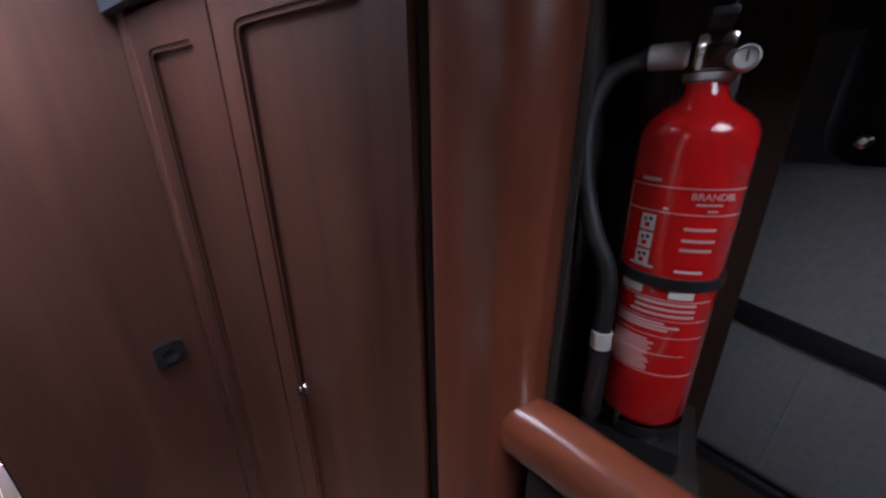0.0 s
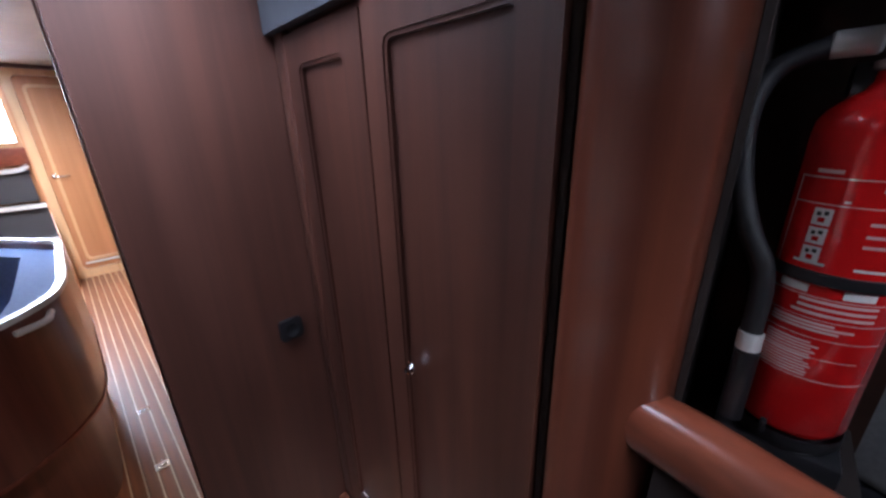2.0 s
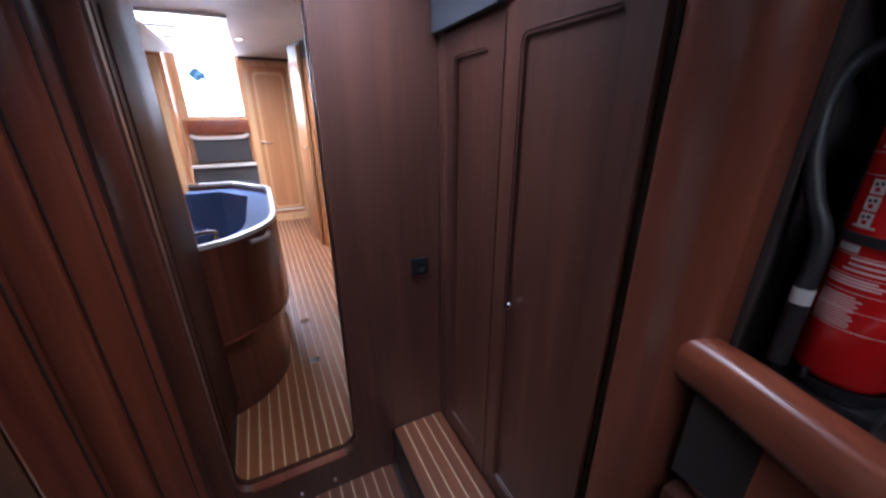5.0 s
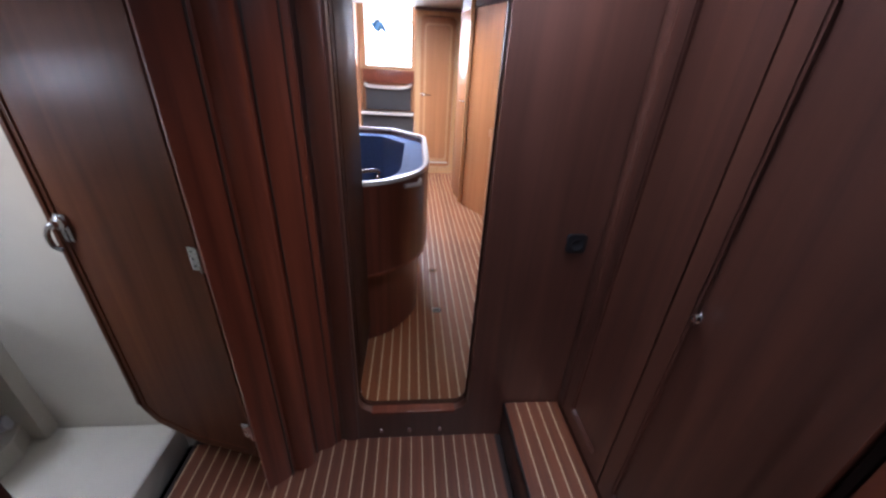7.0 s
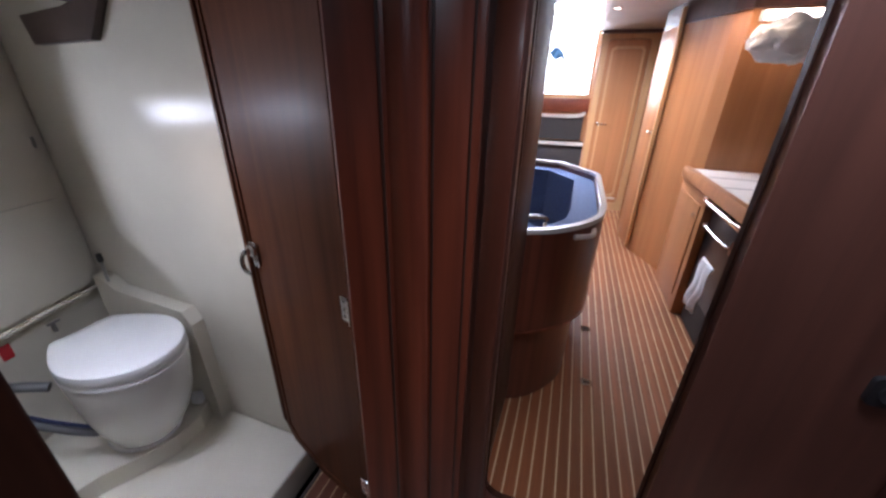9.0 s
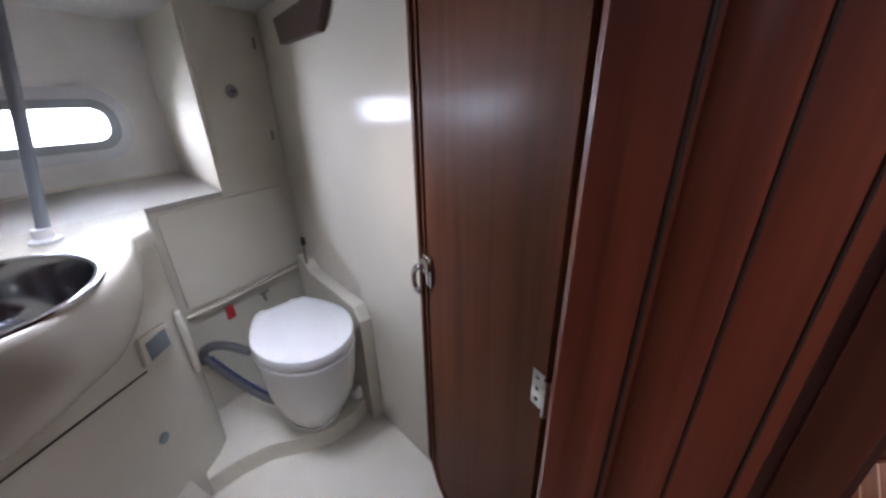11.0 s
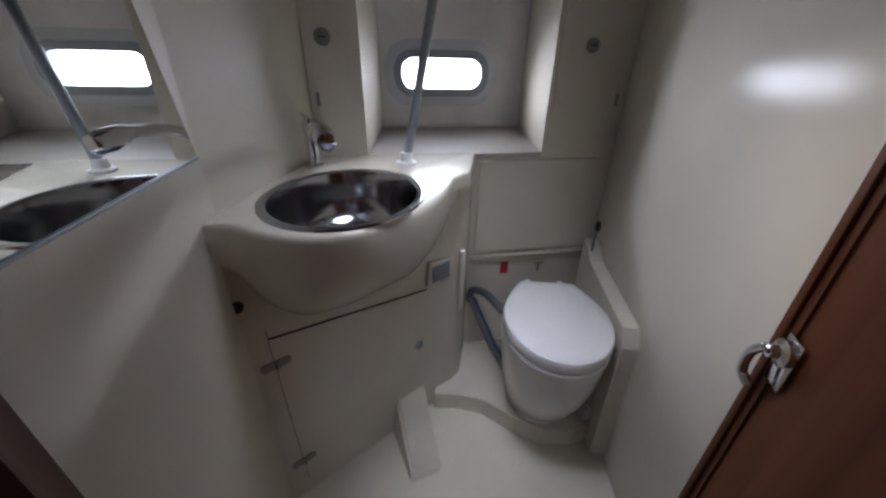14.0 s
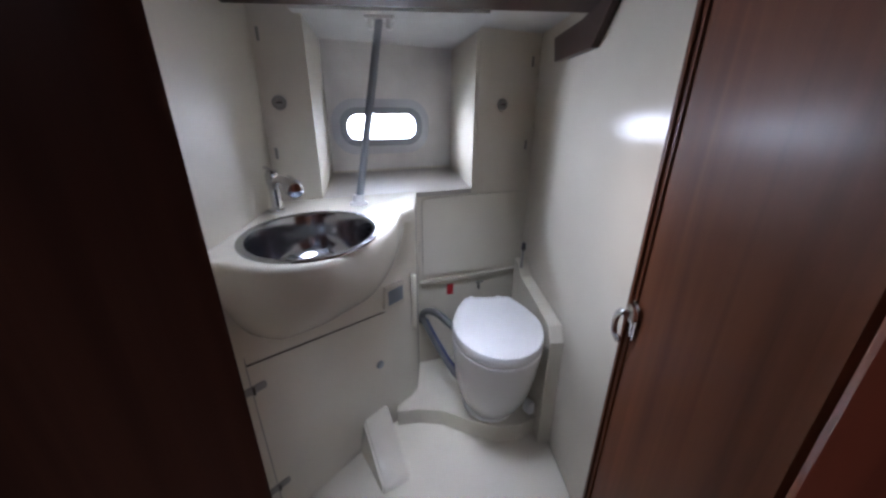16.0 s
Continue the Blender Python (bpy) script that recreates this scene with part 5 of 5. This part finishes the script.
def galley():
    t = thing("galley_counter", "honey mahogany galley counter with wooden fiddle and white worktop", "counter", at=(2.4, 3.6, 0))
    part("end_unit", box((2.085, 3.83, 0.0), (2.85, 4.455, 0.925), 0.006), "teak_light", t)
    part("near_unit", prism([(2.30, 2.55), (2.10, 2.60), (2.035, 2.72), (2.020, 2.90), (2.030, 3.15), (2.080, 3.26), (2.20, 3.29), (2.85, 3.29), (2.85, 2.55)], 0.0, 0.755), "teak_light", t, "rounded honey-coloured locker")
    part("locker_top", prism([(2.30, 2.54), (2.095, 2.59), (2.025, 2.715), (2.010, 2.90), (2.020, 3.156), (2.073, 3.272), (2.20, 3.304), (2.85, 3.304), (2.85, 2.54)], 0.7555, 0.785), "mahogany_gloss", t, "dark rounded mahogany lid")
    part("worktop", box((2.105, 3.06, 0.926), (2.85, 4.456, 0.953), 0.004), "white_paint", t, "white worktop")
    for y in (3.42, 3.80, 4.12):
        part("lid_joint", box((2.14, y - 0.006, 0.9532), (2.82, y + 0.006, 0.9545)), "vent_grey", t)
    part("fiddle", sweep([(2.075, 3.05, 0.945), (2.075, 4.40, 0.945)], [(-0.024, -0.045), (0.024, -0.045), (0.027, 0.005), (0.018, 0.030), (-0.018, 0.030), (-0.027, 0.005)]), "teak_light", t, "rounded wooden fiddle")
    part("handrail", tube([(2.040, 3.10, 0.90), (2.015, 3.16, 0.90), (2.015, 3.62, 0.90), (2.040, 3.70, 0.90)], 0.010, n=10), "chrome", t, "steel handrail")
    part("door_panel", box((2.077, 3.90, 0.12), (2.0845, 4.40, 0.80), 0.003), "teak_light", t)
    part("door_knob", lathe([(0, 0), (0.012, 0), (0.012, 0.012), (0, 0.014)], (2.0768, 3.96, 0.72), 14, Matrix.Rotation(radians(-90), 4, "Y")), "chrome", t)
    return t


galley()
ov = thing("cooker", "dark cooker with steel front below the galley worktop", "cooker", at=(2.3, 3.5, 0))
part("body", box((2.13, 3.31, 0.25), (2.70, 3.82, 0.90), 0.008), "black_gloss", ov)
part("door_bar", tube([(2.115, 3.36, 0.72), (2.085, 3.38, 0.72), (2.085, 3.74, 0.72), (2.115, 3.76, 0.72)], 0.008, n=10), "chrome", ov)
part("control_strip", box((2.122, 3.315, 0.80), (2.1295, 3.815, 0.895), 0.003), "steel", ov)
for y in (3.38, 3.50, 3.61, 3.72):
    part("knob", lathe([(0, 0), (0.016, 0), (0.014, 0.018), (0, 0.019)], (2.1218, y, 0.848), 14, Matrix.Rotation(radians(-90), 4, "Y")), "black", ov)
part("base", box((2.15, 3.315, 0.0), (2.69, 3.815, 0.2495)), "dark", ov)


def towel():
    bm = bmesh.new()
    n, m = 14, 10
    v = [[bm.verts.new((2.055 + 0.012 * math.sin(i * 1.1) * (1 - j / m) - 0.03 * (1 - j / m), 3.32 + 0.18 * i / n + 0.015 * math.sin(j), 0.30 + 0.30 * j / m)) for i in range(n + 1)] for j in range(m + 1)]
    for j in range(m):
        for i in range(n):
            bm.faces.new((v[j][i], v[j][i + 1], v[j + 1][i + 1], v[j + 1][i]))
    ob = solo("towel", bm, "bag", "pale blue-white towel hanging at the cooker", "towel")
    md = ob.modifiers.new("thickness", "SOLIDIFY")
    md.thickness = 0.006
    return ob


towel()


def hanging_bag():
    bm = bmesh.new()
    bmesh.ops.create_icosphere(bm, subdivisions=4, radius=1.0)
    for v in bm.verts:
        c = v.co.copy()
        n = noise.noise(c * 2.2) * 0.55 + (abs(noise.noise(c * 4.0)) - 0.2) * 0.55 + noise.noise(c * 9.0) * 0.08
        hang = 0.05 * max(0.0, -c.z) * noise.noise(Vector((c.x * 3.0, 4.0, 0.0)))
        v.co = Vector((2.42 + c.x * (0.23 + 0.07 * n), 4.33 + c.y * (0.075 + 0.03 * n), 1.80 + c.z * (0.13 + 0.07 * n) + hang))
    ob = solo("plastic_bag", bm, "bag", "crumpled white plastic bag hanging over the galley", "bag")
    return ob


hanging_bag()
bl = thing("galley_lamp", "slim white strip lamp on the galley partition", "lamp", at=(2.45, 4.44, 1.97))
part("housing", box((2.24, 4.425, 1.925), (2.70, 4.4595, 1.985), 0.006), "white_paint", bl)
part("diffuser", box((2.26, 4.412, 1.93), (2.68, 4.4248, 1.98), 0.004), "lamp_glow", bl, "glowing diffuser")
bk = thing("bottle", "small dark bottle stopper standing on the galley worktop", "bottle", at=(2.62, 4.38, 0.953))
part("body", lathe([(0, 0.9531), (0.035, 0.9531), (0.036, 1.0), (0.02, 1.02), (0.018, 1.05), (0, 1.052)], (2.62, 4.36, 0), 16), "black_gloss", bk)


def ceiling_spot(x, y, z):
    t = thing("ceiling_spot", "small round recessed ceiling spotlight, lit", "lamp", "saloon ceiling spotlights", at=(x, y, z))
    part("bezel", lathe([(0.026, z - 0.006), (0.040, z - 0.006), (0.042, z - 0.001), (0.030, z - 0.001)], (x, y, 0), 24), "chrome", t)
    part("diffuser", lathe([(0, z - 0.003), (0.0255, z - 0.003), (0.0255, z - 0.0012), (0, z - 0.0012)], (x, y, 0), 20), "lamp_glow", t, "glowing lens")
    return t


for sx, sy in ((1.405, 5.18), (2.02, 4.44)):
    ceiling_spot(sx, sy, 2.16)


def cabin_door(x0, x1, hx, hand, label):
    """A honey-coloured raised-panel door standing on the aft bulkhead; its face looks towards -y."""
    t = thing("cabin_door", label, "door", "aft cabin doors", at=((x0 + x1) / 2, 6.44, 0.08))
    cx, w = (x0 + x1) / 2, x1 - x0
    part("casing", ring_prism(rounded(cx, 1.06, w + 0.14, 2.12, 0.03, 3), rounded(cx, 1.08, w, 1.97, 0.05, 3), 6.415, 6.459, "y"), "teak_edge", t, "pale honey-coloured casing")
    part("door_leaf", prism(rounded(cx, 1.08, w - 0.006, 1.964, 0.05, 3), 6.440, 6.4585, "y"), "teak_light", t)
    part("panel_moulding", ring_prism(rounded(cx, 1.09, w - 0.10, 1.80, 0.05, 4), rounded(cx, 1.09, w - 0.150, 1.750, 0.04, 4), 6.426, 6.4398, "y"), "teak_edge", t, "pale rounded moulding")
    part("foot_rail", sweep([(x0 + 0.03, 6.437, 0.16), (x1 - 0.03, 6.437, 0.16)], circle(0.012, 8)), "white_trim", t)
    lever("lever_handle", t, (hx, 6.4395, 1.115), (hand, 0, 0), (0, -1, 0), 0.11)
    return t


cabin_door(1.43, 1.90, 1.475, 1, "honey mahogany aft cabin door with chrome lever")
cabin_door(-0.02, 0.44, 0.395, -1, "honey mahogany port cabin door with chrome lever")
# side door at the angled partition
sd = thing("side_door", "honey mahogany side door with chrome lever beside the galley", "door", at=(1.87, 5.2, 0.05))
SDT = Matrix.Translation((1.922, 5.03, 0)) @ Matrix.Rotation(math.atan2(0.40, -0.07), 4, "Z")


def sd_put(bm):
    bmesh.ops.transform(bm, matrix=SDT, verts=bm.verts[:])
    return bm


part("door_leaf", sd_put(box((0.01, 0.002, 0.08), (0.39, 0.020, 2.0), 0.006)), "teak_light", sd)
# pale strip paints the upright highlight beside the door
part("edge_highlight", sd_put(box((-0.02, 0.003, 0.02), (0.008, 0.040, 2.12), 0.006)), "teak_edge", sd, "pale strip standing in for the highlight down the edge")
lever("lever_handle", sd, (1.895, 5.06, 1.15), (-0.05, 0.4, 0), (-1, -0.1, 0), 0.10)


def companionway_steps():
    t = thing("companionway_steps", "dark companionway steps with pale curved nosings", "steps", at=(0.95, 6.5, 0))
    rows = ((1.185, 6.74, 0.62, 1.31, True), (0.84, 6.50, 0.585, 1.355, False), (0.51, 6.30, 0.585, 1.345, False), (0.20, 6.12, 0.585, 1.335, False))
    for i, (z, y, x0, x1, curved) in enumerate(rows):
        tr = part("tread", box((x0, y, z - 0.03), (x1, min(y + 0.30, 6.795), z - 0.004), 0.004), "step_dark", t)
        path = [(x0, y - 0.004, z + (0.035 if curved else 0)), (x0 + 0.10, y - 0.004, z - 0.002), (x1 - 0.12, y - 0.004, z - 0.002), (x1, y - 0.004, z + (0.045 if curved else 0))]
        part("nosing", sweep(smooth_path(path, 5), [(-0.008, -0.022), (0.010, -0.022), (0.010, 0.020), (-0.008, 0.020)]), "white_trim", tr, "pale nosing")
        part("riser", box((x0 + 0.01, y + 0.03, max(z - 0.33, 0.0)), (x1 - 0.01, y + 0.045, z - 0.0305)), "step_dark" if i < 2 else "white_trim", t, smooth=False)
    for x in (0.575, 1.357):
        part("stringer", prism([(6.08, 0.0), (6.16, 0.25), (6.36, 0.60), (6.56, 0.93), (6.74, 1.22), (6.797, 1.22), (6.797, 0.0)], x - 0.010, x - 0.001 if x > 1 else x + 0.008, "x"), "teak_light", t, smooth=False)
    return t


companionway_steps()
solo("trim_companionway_panel", box((0.60, 6.745, 1.235), (1.34, 6.7995, 1.405), 0.006), "mahogany_rail", "reddish mahogany board below the companionway", "trim", kind="structure")


def tarp():
    bm = bmesh.new()
    n = 10
    v = [[bm.verts.new((0.62 + 0.24 * i / n + 0.08 * j / n, 7.6 + 0.02 * math.sin(i + j), 2.085 - 0.19 * j / n * (0.55 + 0.45 * i / n) - 0.03 * math.sin(i * 0.8))) for i in range(n + 1)] for j in range(n + 1)]
    for j in range(n):
        for i in range(n):
            bm.faces.new((v[j][i], v[j][i + 1], v[j + 1][i + 1], v[j + 1][i]))
    return bm


hf = thing("sprayhood_frame", "bare steel sprayhood hoop over the cockpit", "frame", at=(0.95, 7.6, 1.40))
part("hoop", tube([(0.36, 7.6, 1.395), (0.37, 7.6, 1.9), (0.46, 7.6, 2.075), (0.95, 7.6, 2.10), (1.5, 7.6, 2.075), (1.62, 7.6, 1.9), (1.64, 7.6, 1.395)], 0.012, n=10, up=(0, 1, 0)), "alu", hf)
tw = solo("tarpaulin", tarp(), "blue_tarp", "scrap of blue tarpaulin hanging in the cockpit", "tarpaulin")
tw.modifiers.new("thickness", "SOLIDIFY").thickness = 0.004


def floor_latch(x, y):
    t = thing("floor_latch", "small steel lifting ring let into the saloon sole", "latch", "floor lifting rings", at=(x, y, 0))
    part("plate", ring_prism(rounded(x, y, 0.058, 0.050, 0.008, 3), rounded(x, y, 0.036, 0.028, 0.008, 3), 0.0005, 0.0035), "chrome", t)
    part("well", prism(rounded(x, y, 0.036, 0.028, 0.008, 3), 0.0004, 0.0012), "dark", t, smooth=False)
    part("ring", sweep([(x + 0.012 * math.cos(a), y + 0.010 * math.sin(a), 0.0030) for a in [2 * math.pi * i / 16 for i in range(16)]], circle(0.002, 6), closed=True), "steel", t)
    return t


floor_latch(1.492, 2.866)
floor_latch(1.492, 3.387)


# ---------------------------------------------------------------- sole planks, last
def planks(parent, x0, x1, y0, y1, pitch, strip, first, plank_mat, bounds=None):
    """Teak boards with pale holly strips between them, running fore and aft."""
    w = pitch - strip
    me_p = finish(box((0.0003, y0, -0.0098), (w - 0.0003, y1, 0.0)), "plank", plank_mat)
    me_s = finish(box((0.0, y0, -0.0098), (strip, y1, 0.0006)), "strip", "holly")
    x = first - pitch * math.floor((first - x0) / pitch)
    while x + w <= x1:
        for name, me, dx in (("plank", me_p, strip), ("strip", me_s, 0.0)):
            if x + dx + (w if dx else strip) > x1 + 1e-6:
                continue
            ob = new(name, me)
            ob.location = (x + dx, 0, 0)
            ob.parent = parent
        x += pitch


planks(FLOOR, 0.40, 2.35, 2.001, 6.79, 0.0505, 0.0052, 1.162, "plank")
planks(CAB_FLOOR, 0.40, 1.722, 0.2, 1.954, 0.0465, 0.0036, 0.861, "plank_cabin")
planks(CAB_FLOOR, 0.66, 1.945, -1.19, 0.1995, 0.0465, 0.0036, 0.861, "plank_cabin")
